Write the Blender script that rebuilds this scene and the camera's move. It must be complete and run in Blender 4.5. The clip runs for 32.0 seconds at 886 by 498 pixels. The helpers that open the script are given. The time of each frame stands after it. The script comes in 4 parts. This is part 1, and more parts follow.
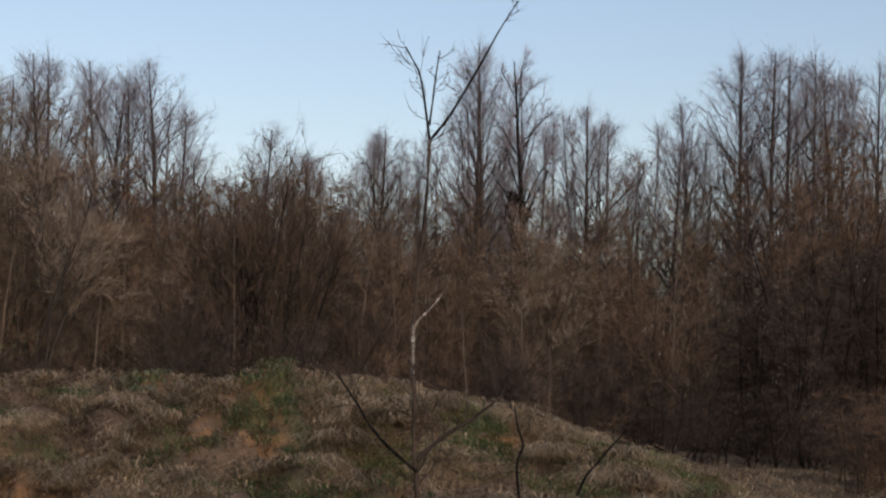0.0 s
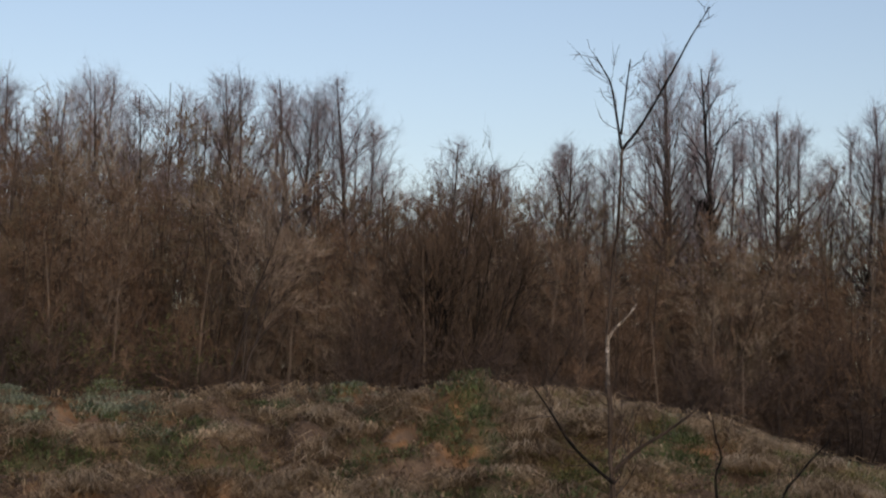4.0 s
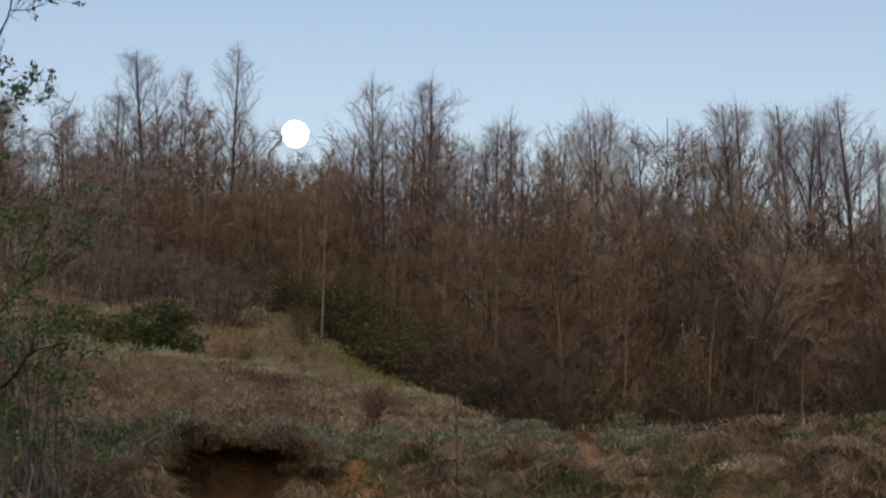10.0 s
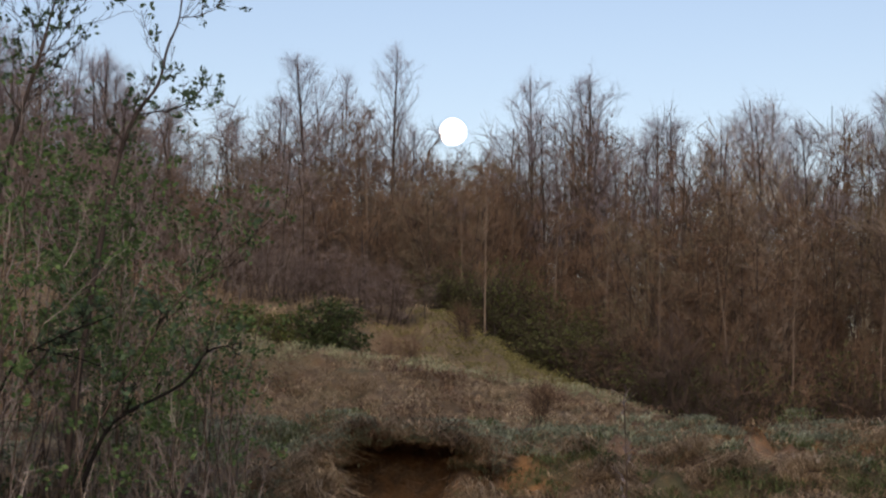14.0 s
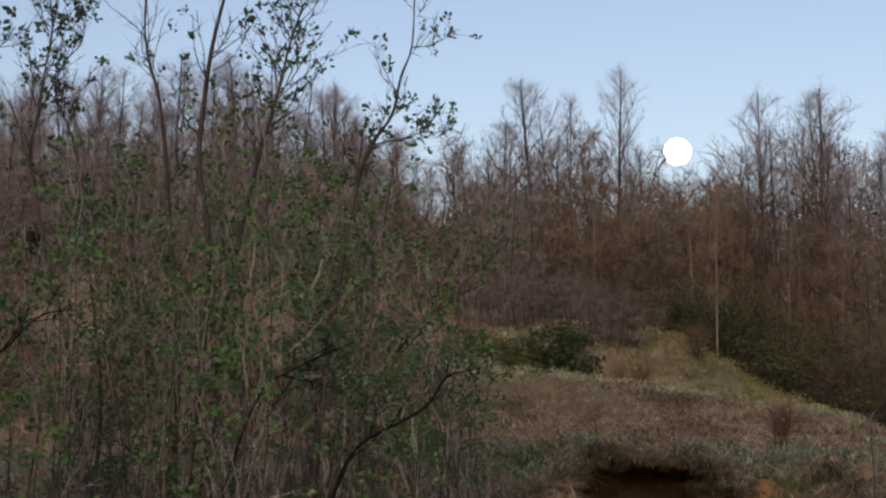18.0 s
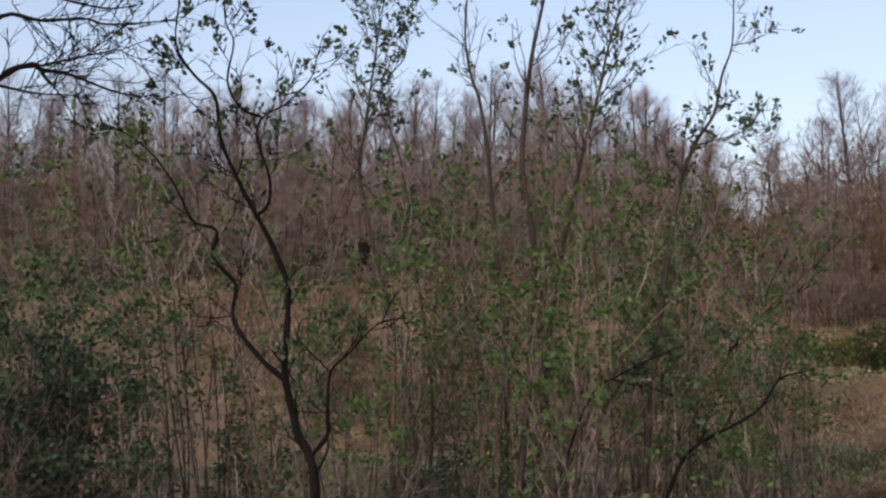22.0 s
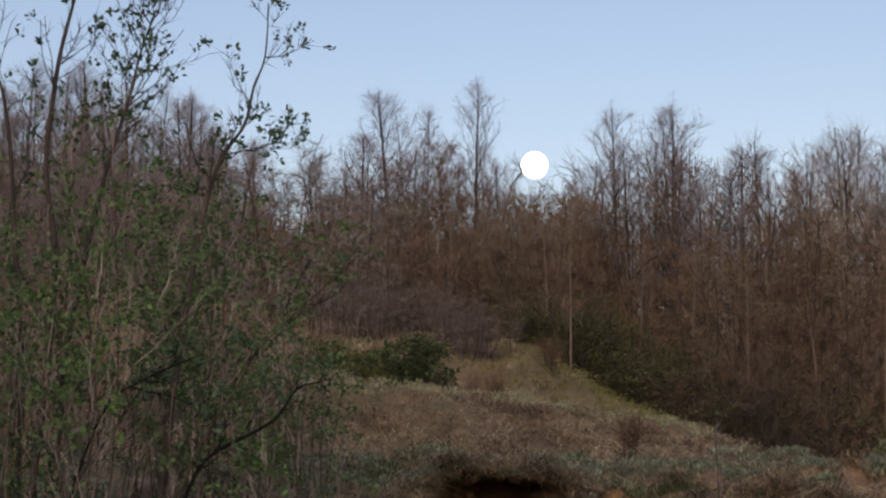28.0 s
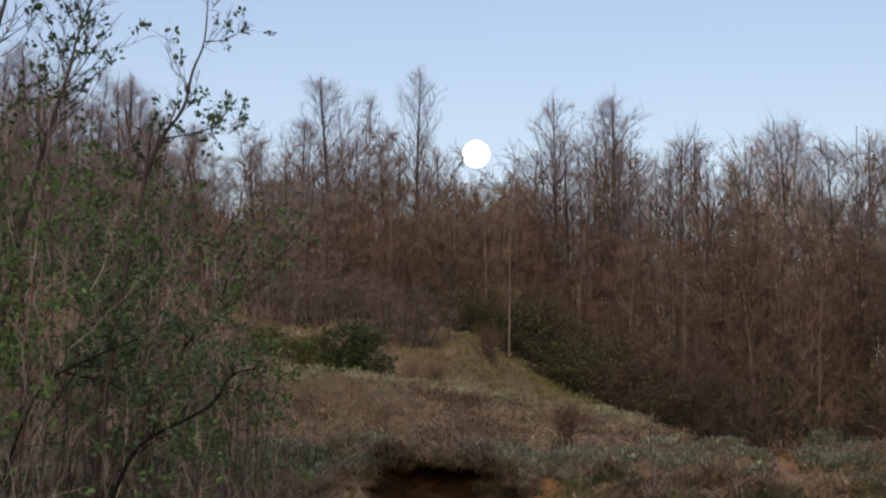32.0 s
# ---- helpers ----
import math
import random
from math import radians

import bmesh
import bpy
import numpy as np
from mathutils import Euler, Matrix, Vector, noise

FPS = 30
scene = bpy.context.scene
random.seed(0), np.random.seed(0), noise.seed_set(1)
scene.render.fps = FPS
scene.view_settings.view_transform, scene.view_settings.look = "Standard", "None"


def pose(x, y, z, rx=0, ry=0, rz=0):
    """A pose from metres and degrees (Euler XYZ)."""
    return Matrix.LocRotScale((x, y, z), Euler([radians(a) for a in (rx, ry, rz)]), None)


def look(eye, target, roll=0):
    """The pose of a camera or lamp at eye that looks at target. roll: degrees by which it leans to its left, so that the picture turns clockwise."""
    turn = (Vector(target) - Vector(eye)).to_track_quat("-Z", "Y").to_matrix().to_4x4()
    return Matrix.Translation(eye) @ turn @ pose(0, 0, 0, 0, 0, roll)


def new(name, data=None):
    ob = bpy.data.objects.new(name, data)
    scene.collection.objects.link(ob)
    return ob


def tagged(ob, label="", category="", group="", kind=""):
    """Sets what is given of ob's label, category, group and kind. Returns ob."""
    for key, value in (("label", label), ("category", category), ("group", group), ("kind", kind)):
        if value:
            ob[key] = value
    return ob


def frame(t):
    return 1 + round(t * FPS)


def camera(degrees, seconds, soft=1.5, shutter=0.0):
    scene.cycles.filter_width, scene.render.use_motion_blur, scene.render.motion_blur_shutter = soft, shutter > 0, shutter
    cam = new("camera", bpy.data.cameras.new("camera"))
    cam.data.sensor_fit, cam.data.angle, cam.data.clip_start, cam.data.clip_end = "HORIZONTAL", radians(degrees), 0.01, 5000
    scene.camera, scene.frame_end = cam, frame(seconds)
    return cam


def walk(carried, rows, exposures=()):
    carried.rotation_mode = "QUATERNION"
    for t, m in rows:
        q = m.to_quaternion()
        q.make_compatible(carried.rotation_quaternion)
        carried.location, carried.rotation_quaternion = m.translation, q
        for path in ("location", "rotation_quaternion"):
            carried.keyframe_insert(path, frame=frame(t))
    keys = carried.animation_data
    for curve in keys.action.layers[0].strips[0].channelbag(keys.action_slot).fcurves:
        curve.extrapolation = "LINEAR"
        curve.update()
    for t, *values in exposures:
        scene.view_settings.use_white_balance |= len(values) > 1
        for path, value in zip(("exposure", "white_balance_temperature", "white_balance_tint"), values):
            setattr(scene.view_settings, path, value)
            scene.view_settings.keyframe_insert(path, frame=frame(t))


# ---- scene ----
EYE, REACH = 1.6, 0.6
cam = camera(31.5, 32.0, soft=2.3)
# seconds, yaw, pitch, roll: the phone is held at arm's length and swung round one spot
TURNS = [
    (0, 0.00, 5.67, -0.99), (0.5, 0.94, 5.65, -0.96), (1, 2.03, 5.71, -1.10), (1.5, 2.54, 5.81, -0.91),
    (2, 3.29, 5.86, -0.78), (2.5, 4.09, 5.92, -0.82), (4.5, 9.11, 6.04, -0.77), (5, 12.06, 6.13, -0.67),
    (5.5, 13.27, 6.21, -0.74), (6, 13.63, 6.25, -0.73), (6.5, 14.69, 6.34, -0.66), (7, 16.39, 6.46, -0.60),
    (7.5, 17.94, 6.53, -0.48), (8, 19.29, 6.63, -0.46), (8.5, 20.97, 6.79, -0.55), (9, 22.48, 6.89, -0.43),
    (9.5, 23.85, 6.89, -0.38), (10, 24.97, 6.97, -0.35), (10.5, 26.36, 6.98, -0.34), (11, 27.35, 7.03, -0.31),
    (11.5, 27.94, 7.06, -0.22), (12, 28.93, 7.07, -0.32), (12.5, 29.48, 7.04, -0.36), (13, 30.06, 6.94, -0.33),
    (13.5, 30.53, 6.85, -0.20), (15.5, 32.28, 6.94, -0.01), (16, 33.39, 7.05, 0.02), (16.5, 34.37, 7.17, 0.03),
    (17, 35.83, 7.33, 0.16), (17.5, 37.45, 7.52, 0.17), (18, 39.10, 7.67, 0.15), (18.5, 40.88, 7.89, 0.13),
    (19, 41.88, 8.00, 0.25), (19.5, 42.84, 8.00, 0.17), (20, 44.04, 7.91, 0.19), (20.5, 46.17, 7.82, 0.15),
    (21, 48.47, 7.78, 0.16), (21.5, 50.14, 7.85, 0.16), (22, 50.52, 7.85, 0.14), (22.5, 50.47, 7.75, 0.14),
    (23, 49.20, 7.61, 0.39), (23.5, 47.41, 7.60, 0.67), (24, 46.27, 7.75, 0.77), (24.5, 44.85, 8.03, 0.82),
    (25, 42.94, 8.20, 0.76), (25.5, 39.57, 8.24, 0.64), (26, 36.63, 8.17, 0.73), (26.5, 35.18, 8.15, 0.64),
    (28.5, 33.70, 8.02, 0.50), (29, 33.41, 7.98, 0.56), (29.5, 33.01, 8.04, 0.49), (30, 32.60, 8.09, 0.43),
    (30.5, 32.14, 8.06, 0.47), (31, 31.88, 7.95, 0.50), (31.5, 31.73, 7.74, 0.25), (32, 31.69, 7.62, 0.06),
]


def held(yaw, pitch, roll):
    a = radians(yaw)
    return pose(-REACH * math.sin(a), REACH * math.cos(a), EYE, 90 + pitch, 0, yaw) @ pose(0, 0, 0, 0, 0, -roll)


walk(cam, [(t, held(yaw, pitch, roll)) for t, yaw, pitch, roll in TURNS],
     exposures=[(0.0, 0.49, 7150, 18.0), (6.0, 0.4, 7170, 18.0), (9.0, 0.35, 7250, 18.0), (12.3, 0.47, 7230, 20.0), (13.0, 0.62, 7250, 20.0), (15.8, 0.48, 7250, 20.3), (17.0, 0.47, 7250, 20.5), (19.0, 0.54, 7250, 21.0), (20.2, 0.7, 7330, 22.0), (21.0, 0.67, 7350, 23.0),
                (22.0, 0.87, 7500, 24.0), (23.0, 0.85, 7500, 24.0), (24.0, 0.64, 7400, 23.5), (24.5, 0.57, 7350, 23.0), (25.0, 0.49, 7300, 22.5), (26.0, 0.48, 7250, 22.0), (29.0, 0.4, 7250, 22.0), (30.0, 0.39, 7250, 22.0), (31.0, 0.52, 7250, 22.0), (32.0, 0.5, 7250, 22.0)])

# ---- light: the clear sky just after sunset, the glow behind the viewer ----
SUN_EL, SUN_BEARING = 24.0, 205.0
world = bpy.data.worlds.new("dusk_sky")
scene.world = world
world.use_nodes = True
wn = world.node_tree.nodes
sky = wn.new("ShaderNodeTexSky")
sky.sky_type, sky.sun_disc = "NISHITA", False
sky.sun_elevation, sky.sun_rotation = radians(SUN_EL), radians(-SUN_BEARING)
sky.air_density, sky.dust_density, sky.ozone_density = 1.0, 1.3, 1.4
wn["Background"].inputs["Strength"].default_value = 0.099
dome_of = wn.new("ShaderNodeTexCoord")
low = wn.new("ShaderNodeMapping")  # evening haze: the pale band over the horizon reaches higher up
low.inputs["Scale"].default_value = (1, 1, 0.77)
world.node_tree.links.new(dome_of.outputs["Generated"], low.inputs["Vector"])
world.node_tree.links.new(low.outputs[0], sky.inputs["Vector"])
haze = wn.new("ShaderNodeMix")  # thin high haze takes the violet out of the blue
haze.data_type, haze.blend_type = "RGBA", "MULTIPLY"
haze.inputs[0].default_value = 1.0
haze.inputs[7].default_value = (0.975, 0.99, 1.015, 1)
world.node_tree.links.new(sky.outputs[0], haze.inputs[6])
world.node_tree.links.new(haze.outputs[2], wn["Background"].inputs["Color"])

glow = new("sun", bpy.data.lights.new("sun", "SUN"))
glow.data.energy, glow.data.angle, glow.data.color = 1.15, radians(40), (1.0, 0.895, 0.8)
sb = radians(SUN_BEARING)
glow.matrix_world = look((-60 * math.sin(sb), 60 * math.cos(sb), 60 * math.tan(radians(SUN_EL))), (0, 0, 0))


# ---- materials ----
def material(name, colours, scale=3.0, rough=0.9, island=0.0, bump=0.0, per_object=0.0, stretch=(1, 1, 1), translucent=0.0, span=None):
    """Two or more colours mixed by noise at two scales, shifted from piece to piece."""
    m = bpy.data.materials.new(name)
    m.use_nodes = True
    n, l = m.node_tree.nodes, m.node_tree.links
    b = n["Principled BSDF"]
    b.inputs["Roughness"].default_value = rough
    b.inputs["Specular IOR Level"].default_value = 0.12
    geo, info, tc = n.new("ShaderNodeNewGeometry"), n.new("ShaderNodeObjectInfo"), n.new("ShaderNodeTexCoord")
    mp = n.new("ShaderNodeMapping")
    mp.inputs["Scale"].default_value = stretch
    l.new(tc.outputs["Object"], mp.inputs["Vector"])
    big, fine = n.new("ShaderNodeTexNoise"), n.new("ShaderNodeTexNoise")
    for tex, s in ((big, scale), (fine, scale * 7)):
        tex.inputs["Scale"].default_value = s
        tex.inputs["Detail"].default_value = 3
        l.new(mp.outputs[0], tex.inputs["Vector"])

    def maths(op, a, c):
        k = n.new("ShaderNodeMath")
        k.operation = op
        for i, v in enumerate((a, c)):
            if isinstance(v, (int, float)):
                k.inputs[i].default_value = v
            else:
                l.new(v, k.inputs[i])
        return k.outputs[0]
    v = maths("ADD", maths("MULTIPLY", big.outputs["Fac"], 0.65), maths("MULTIPLY", fine.outputs["Fac"], 0.35))
    if island:
        v = maths("ADD", maths("MULTIPLY", v, 1 - island), maths("MULTIPLY", geo.outputs["Random Per Island"], island))
    if per_object:
        v = maths("ADD", maths("MULTIPLY", v, 1 - per_object), maths("MULTIPLY", info.outputs["Random"], per_object))
    ramp = n.new("ShaderNodeValToRGB")
    el = ramp.color_ramp.elements
    lo, hi = (0.08, 0.92) if (island or per_object) else (0.3, 0.7)
    lo, hi = span or (lo, hi)
    while len(el) < len(colours):
        el.new(0.5)
    for i, c in enumerate(colours):
        el[i].position = lo + (hi - lo) * i / (len(colours) - 1)
        el[i].color = (*c, 1)
    l.new(v, ramp.inputs[0])
    l.new(ramp.outputs[0], b.inputs["Base Color"])
    if bump:
        bp = n.new("ShaderNodeBump")
        bp.inputs["Strength"].default_value = bump
        bp.inputs["Distance"].default_value = 0.03
        l.new(fine.outputs["Fac"], bp.inputs["Height"])
        l.new(bp.outputs[0], b.inputs["Normal"])
    if translucent:
        tr, mix = n.new("ShaderNodeBsdfTranslucent"), n.new("ShaderNodeMixShader")
        l.new(ramp.outputs[0], tr.inputs["Color"])
        mix.inputs[0].default_value = translucent
        l.new(b.outputs[0], mix.inputs[1])
        l.new(tr.outputs[0], mix.inputs[2])
        l.new(mix.outputs[0], n["Material Output"].inputs["Surface"])
    return m


BARK = material("bark", [(0.018, 0.015, 0.014), (0.04, 0.033, 0.03), (0.075, 0.063, 0.057)], 5, bump=0.6, per_object=0.3, stretch=(1, 1, 0.25))
BARK_DARK = material("bark_near_black", [(0.003, 0.0027, 0.0027), (0.006, 0.0052, 0.005), (0.014, 0.012, 0.011)], 7, bump=0.8, stretch=(1, 1, 0.3))
BARK_GREY = material("bark_grey_stem", [(0.02, 0.016, 0.015), (0.042, 0.034, 0.031), (0.078, 0.063, 0.057)], 7, bump=0.6, stretch=(1, 1, 0.3))
SHOOT_TWIG = material("shoot_twig", [(0.085, 0.073, 0.069), (0.18, 0.156, 0.148), (0.33, 0.293, 0.278)], 0.8, island=0.5, per_object=0.3)
BARK_STEM = material("bark_brown_stem", [(0.025, 0.019, 0.016), (0.05, 0.038, 0.031), (0.09, 0.072, 0.06)], 7, bump=0.6, stretch=(1, 1, 0.3))
BARK_WHITE = material("bark_white", [(0.1, 0.085, 0.075), (0.45, 0.4, 0.35), (0.2, 0.17, 0.15), (0.6, 0.55, 0.5)], 5, stretch=(1, 1, 0.6), span=(0.38, 0.62))
BARK_PALE = material("bark_pale", [(0.03, 0.025, 0.022), (0.24, 0.21, 0.18), (0.05, 0.042, 0.037), (0.42, 0.38, 0.34)], 9, bump=0.4, stretch=(1, 1, 0.8), span=(0.38, 0.62))
TWIG = material("twig_grey_brown", [(0.088, 0.077, 0.088), (0.168, 0.148, 0.168), (0.265, 0.238, 0.265)], 0.6, island=0.4, per_object=0.3)
THICKET_TWIG = material("thicket_twig", [(0.09, 0.072, 0.068), (0.168, 0.136, 0.128), (0.265, 0.222, 0.21)], 0.8, island=0.4, per_object=0.3)
TWIG_RED = material("twig_red_brown", [(0.062, 0.041, 0.028), (0.122, 0.081, 0.055), (0.202, 0.14, 0.098)], 0.6, island=0.18, per_object=0.5)
TWIG_OLIVE = material("twig_olive_brown", [(0.062, 0.05, 0.034), (0.115, 0.094, 0.066), (0.19, 0.16, 0.115)], 0.6, island=0.18, per_object=0.5)
TWIG_BUFF = material("twig_buff_brown", [(0.1, 0.078, 0.06), (0.18, 0.143, 0.112), (0.29, 0.24, 0.19)], 0.6, island=0.2, per_object=0.5)
# for dark brush, and in place of shade at the wood's foot
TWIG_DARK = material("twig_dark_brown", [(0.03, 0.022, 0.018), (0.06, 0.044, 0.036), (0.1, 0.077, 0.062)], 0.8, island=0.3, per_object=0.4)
DEAD_LEAF = material("dead_leaf", [(0.08, 0.05, 0.03), (0.15, 0.098, 0.06), (0.22, 0.155, 0.1)], 0.5, island=0.4, per_object=0.4, translucent=0.25)
GREEN_LEAF = material("spring_leaf", [(0.023, 0.048, 0.018), (0.05, 0.094, 0.035), (0.1, 0.155, 0.06)], 2, rough=0.7, island=0.6, translucent=0.08)
# spring leaf darkened; the upper tufts' backlit tone is put into the colour
TUFT_LEAF = material("tuft_leaf", [(0.018, 0.036, 0.022), (0.034, 0.062, 0.038), (0.07, 0.11, 0.06)], 2, rough=0.7, island=0.6, translucent=0.05)
DARK_LEAF = material("evergreen_leaf", [(0.015, 0.028, 0.012), (0.035, 0.055, 0.02), (0.07, 0.09, 0.035)], 2, rough=0.5, island=0.6, translucent=0.15)
IVY = material("ivy_leaf", [(0.02, 0.028, 0.014), (0.04, 0.05, 0.026), (0.065, 0.07, 0.04)], 3, rough=0.5, island=0.6)
DRY_GRASS = material("dry_grass", [(0.0945, 0.064, 0.0386), (0.231, 0.168, 0.1058), (0.399, 0.305, 0.1978), (0.546, 0.425, 0.2852)], 2.0, island=0.06, translucent=0.25, span=(0.36, 0.64))
HILL_GRASS = material("hill_winter_grass", [(0.14, 0.1, 0.065), (0.32, 0.248, 0.162), (0.54, 0.442, 0.3)], 0.8, island=0.07, translucent=0.25, span=(0.34, 0.66))
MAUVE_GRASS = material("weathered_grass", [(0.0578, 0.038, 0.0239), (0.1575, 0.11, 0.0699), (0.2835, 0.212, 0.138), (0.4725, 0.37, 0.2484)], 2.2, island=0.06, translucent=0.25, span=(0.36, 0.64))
GREEN_GRASS = material("green_grass", [(0.035, 0.055, 0.0234), (0.095, 0.13, 0.054), (0.2, 0.235, 0.1125)], 2.0, island=0.1, translucent=0.3, span=(0.34, 0.66))
CREST_GRASS = material("grey_green_grass", [(0.125, 0.148, 0.1), (0.22, 0.25, 0.173), (0.335, 0.368, 0.262)], 1.2, island=0.25, translucent=0.3, span=(0.32, 0.68))
PALE_GRASS = material("yellow_green_grass", [(0.12, 0.112, 0.0426), (0.215, 0.2, 0.0804), (0.33, 0.3, 0.1271)], 0.5, island=0.25, translucent=0.3, span=(0.3, 0.7))
BROW_GRASS = material("pale_green_grass", [(0.21, 0.225, 0.1334), (0.34, 0.355, 0.2162), (0.48, 0.49, 0.3128)], 1.0, island=0.25, translucent=0.3, span=(0.3, 0.7))
RUST_GRASS = material("rust_grass", [(0.1, 0.062, 0.04), (0.19, 0.126, 0.085), (0.3, 0.216, 0.155)], 1.0, island=0.5, translucent=0.2)
RUSSET = material("russet_bracken", [(0.12, 0.068, 0.034), (0.22, 0.13, 0.065), (0.33, 0.22, 0.12)], 1.0, island=0.5, translucent=0.2)

MOON = bpy.data.materials.new("moonlight")
MOON.use_nodes = True
mb = MOON.node_tree.nodes["Principled BSDF"]
mb.inputs["Base Color"].default_value = (0, 0, 0, 1)
mb.inputs["Emission Color"].default_value = (1.0, 0.97, 0.9, 1)
mb.inputs["Emission Strength"].default_value = 6.0


def ground_material():
    m = material("meadow_soil", [(0.05, 0.035, 0.026), (0.105, 0.075, 0.055), (0.18, 0.135, 0.1)], 3.0, bump=1.0)
    n, l = m.node_tree.nodes, m.node_tree.links
    b = n["Principled BSDF"]
    base = b.inputs["Base Color"].links[0].from_socket
    last = base
    for name, colour in (("green", (0.05, 0.062, 0.03)), ("straw", (0.17, 0.132, 0.08)), ("earth", (0.215, 0.118, 0.056))):
        at_, mix = n.new("ShaderNodeAttribute"), n.new("ShaderNodeMix")
        at_.attribute_name = name
        mix.data_type = "RGBA"
        if name == "earth":
            grit, sharp, cut = n.new("ShaderNodeTexNoise"), n.new("ShaderNodeMath"), n.new("ShaderNodeMath")
            grit.inputs["Scale"].default_value, grit.inputs["Detail"].default_value = 5.0, 5
            l.new(n["Texture Coordinate"].outputs["Object"], grit.inputs["Vector"])
            sharp.operation, cut.operation = "MULTIPLY_ADD", "MULTIPLY"
            sharp.use_clamp = cut.use_clamp = True
            sharp.inputs[1].default_value, sharp.inputs[2].default_value = 5.0, -1.9
            l.new(grit.outputs["Fac"], sharp.inputs[0])
            l.new(sharp.outputs[0], cut.inputs[0])
            l.new(at_.outputs["Fac"], cut.inputs[1])
            l.new(cut.outputs[0], mix.inputs[0])
        else:
            l.new(at_.outputs["Fac"], mix.inputs[0])
        l.new(last, mix.inputs[6])
        mix.inputs[7].default_value = (*colour, 1)
        last = mix.outputs[2]
    l.new(last, b.inputs["Base Color"])
    return m


# ---- mesh tools ----
def mesh_of(name, verts, faces, mat, smooth=False):
    me = bpy.data.meshes.new(name)
    me.from_pydata([tuple(v) for v in verts], [], faces)
    me.materials.append(mat)
    if smooth:
        me.polygons.foreach_set("use_smooth", [True] * len(me.polygons))
    me.update()
    return me


def fast_mesh(name, verts, sizes, loops, mat):
    """A mesh from numpy arrays: faces of given sizes over a flat run of corners."""
    me = bpy.data.meshes.new(name)
    me.vertices.add(len(verts))
    me.vertices.foreach_set("co", np.asarray(verts, dtype=np.float32).ravel())
    me.loops.add(len(loops))
    me.loops.foreach_set("vertex_index", np.asarray(loops, dtype=np.int32))
    me.polygons.add(len(sizes))
    starts = np.concatenate(([0], np.cumsum(sizes)[:-1])).astype(np.int32)
    me.polygons.foreach_set("loop_start", starts)
    me.materials.append(mat)
    me.update(calc_edges=True)
    return me


def part(name, me, parent, label=""):
    ob = new(name, me)
    ob.parent = parent
    return tagged(ob, label) if label else ob


def thing(name, where, label, category, group="", kind=""):
    ob = new(name)
    ob.matrix_world = Matrix.Translation(where)
    return tagged(ob, label, category, group, kind)


class Tubes:
    """Tapered tubes along lines, gathered into one mesh."""

    def __init__(self):
        self.v, self.f = [], []

    def add(self, pts, radii, sides):
        base = len(self.v)
        pts = [Vector(p) for p in pts]
        u = None
        for i, p in enumerate(pts):
            d = (pts[min(i + 1, len(pts) - 1)] - pts[max(i - 1, 0)])
            d = d.normalized() if d.length > 1e-9 else Vector((0, 0, 1))
            u = d.orthogonal() if u is None else u - d * u.dot(d)
            u = u.normalized() if u.length > 1e-6 else d.orthogonal().normalized()
            w = d.cross(u)
            r = radii[i]
            for k in range(sides):
                a = 2 * math.pi * k / sides
                self.v.append(p + u * (r * math.cos(a)) + w * (r * math.sin(a)))
        for i in range(len(pts) - 1):
            for k in range(sides):
                a, c = base + i * sides + k, base + i * sides + (k + 1) % sides
                self.f.append((a, c, c + sides, a + sides))
        top = base + (len(pts) - 1) * sides
        self.f.append(tuple(range(top, top + sides)))

    def spike(self, a, c, r):
        """A thin twig: a three-sided cone."""
        d = (c - a)
        if d.length < 1e-6:
            return
        u = d.orthogonal().normalized()
        w = d.cross(u).normalized()
        i = len(self.v)
        self.v += [a + u * r, a - u * (r * 0.5) + w * (r * 0.87), a - u * (r * 0.5) - w * (r * 0.87), c]
        self.f += [(i, i + 1, i + 3), (i + 1, i + 2, i + 3), (i + 2, i, i + 3)]

    def sliver(self, a, c, r, rng):
        """The finest far twig: one long triangle."""
        s = (c - a).cross(Vector((rng.uniform(-1, 1), rng.uniform(-1, 1), rng.uniform(-1, 1))))
        s = s.normalized() * r
        i = len(self.v)
        self.v += [a + s, a - s, c]
        self.f.append((i, i + 1, i + 2))

    def leaf(self, p, d, size, rng):
        """A small folded leaf: two triangles over a midrib."""
        d = d.normalized()
        s = d.cross(Vector((rng.uniform(-1, 1), rng.uniform(-1, 1), rng.uniform(-1, 1)))).normalized()
        n_ = d.cross(s)
        i = len(self.v)
        m = p + d * (size * 0.5) - n_ * (size * 0.1)
        self.v += [p, m + s * (size * 0.32) + n_ * (size * 0.14), p + d * size, m - s * (size * 0.32) + n_ * (size * 0.14)]
        self.f += [(i, i + 1, i + 2), (i, i + 2, i + 3)]

    def mesh(self, name, mat, smooth=True):
        return mesh_of(name, self.v, self.f, mat, smooth)


def bent(rng, a, d, length, steps, wander, lift):
    """A wandering line from a in direction d; lift bends it upward."""
    pts, p, d = [a.copy()], a.copy(), d.normalized()
    for _ in range(steps):
        d = (d + Vector((rng.gauss(0, wander), rng.gauss(0, wander), rng.gauss(0, wander) + lift))).normalized()
        p = p + d * (length / steps)
        pts.append(p.copy())
    return pts


def along(pts, f):
    k = f * (len(pts) - 1)
    i = min(int(k), len(pts) - 2)
    return pts[i].lerp(pts[i + 1], k - i), (pts[i + 1] - pts[i]).normalized()


def side_way(rng, d, angle):
    o = d.orthogonal().normalized()
    o.rotate(Matrix.Rotation(rng.uniform(0, 2 * math.pi), 3, d))
    return (d * math.cos(angle) + o * math.sin(angle)).normalized()


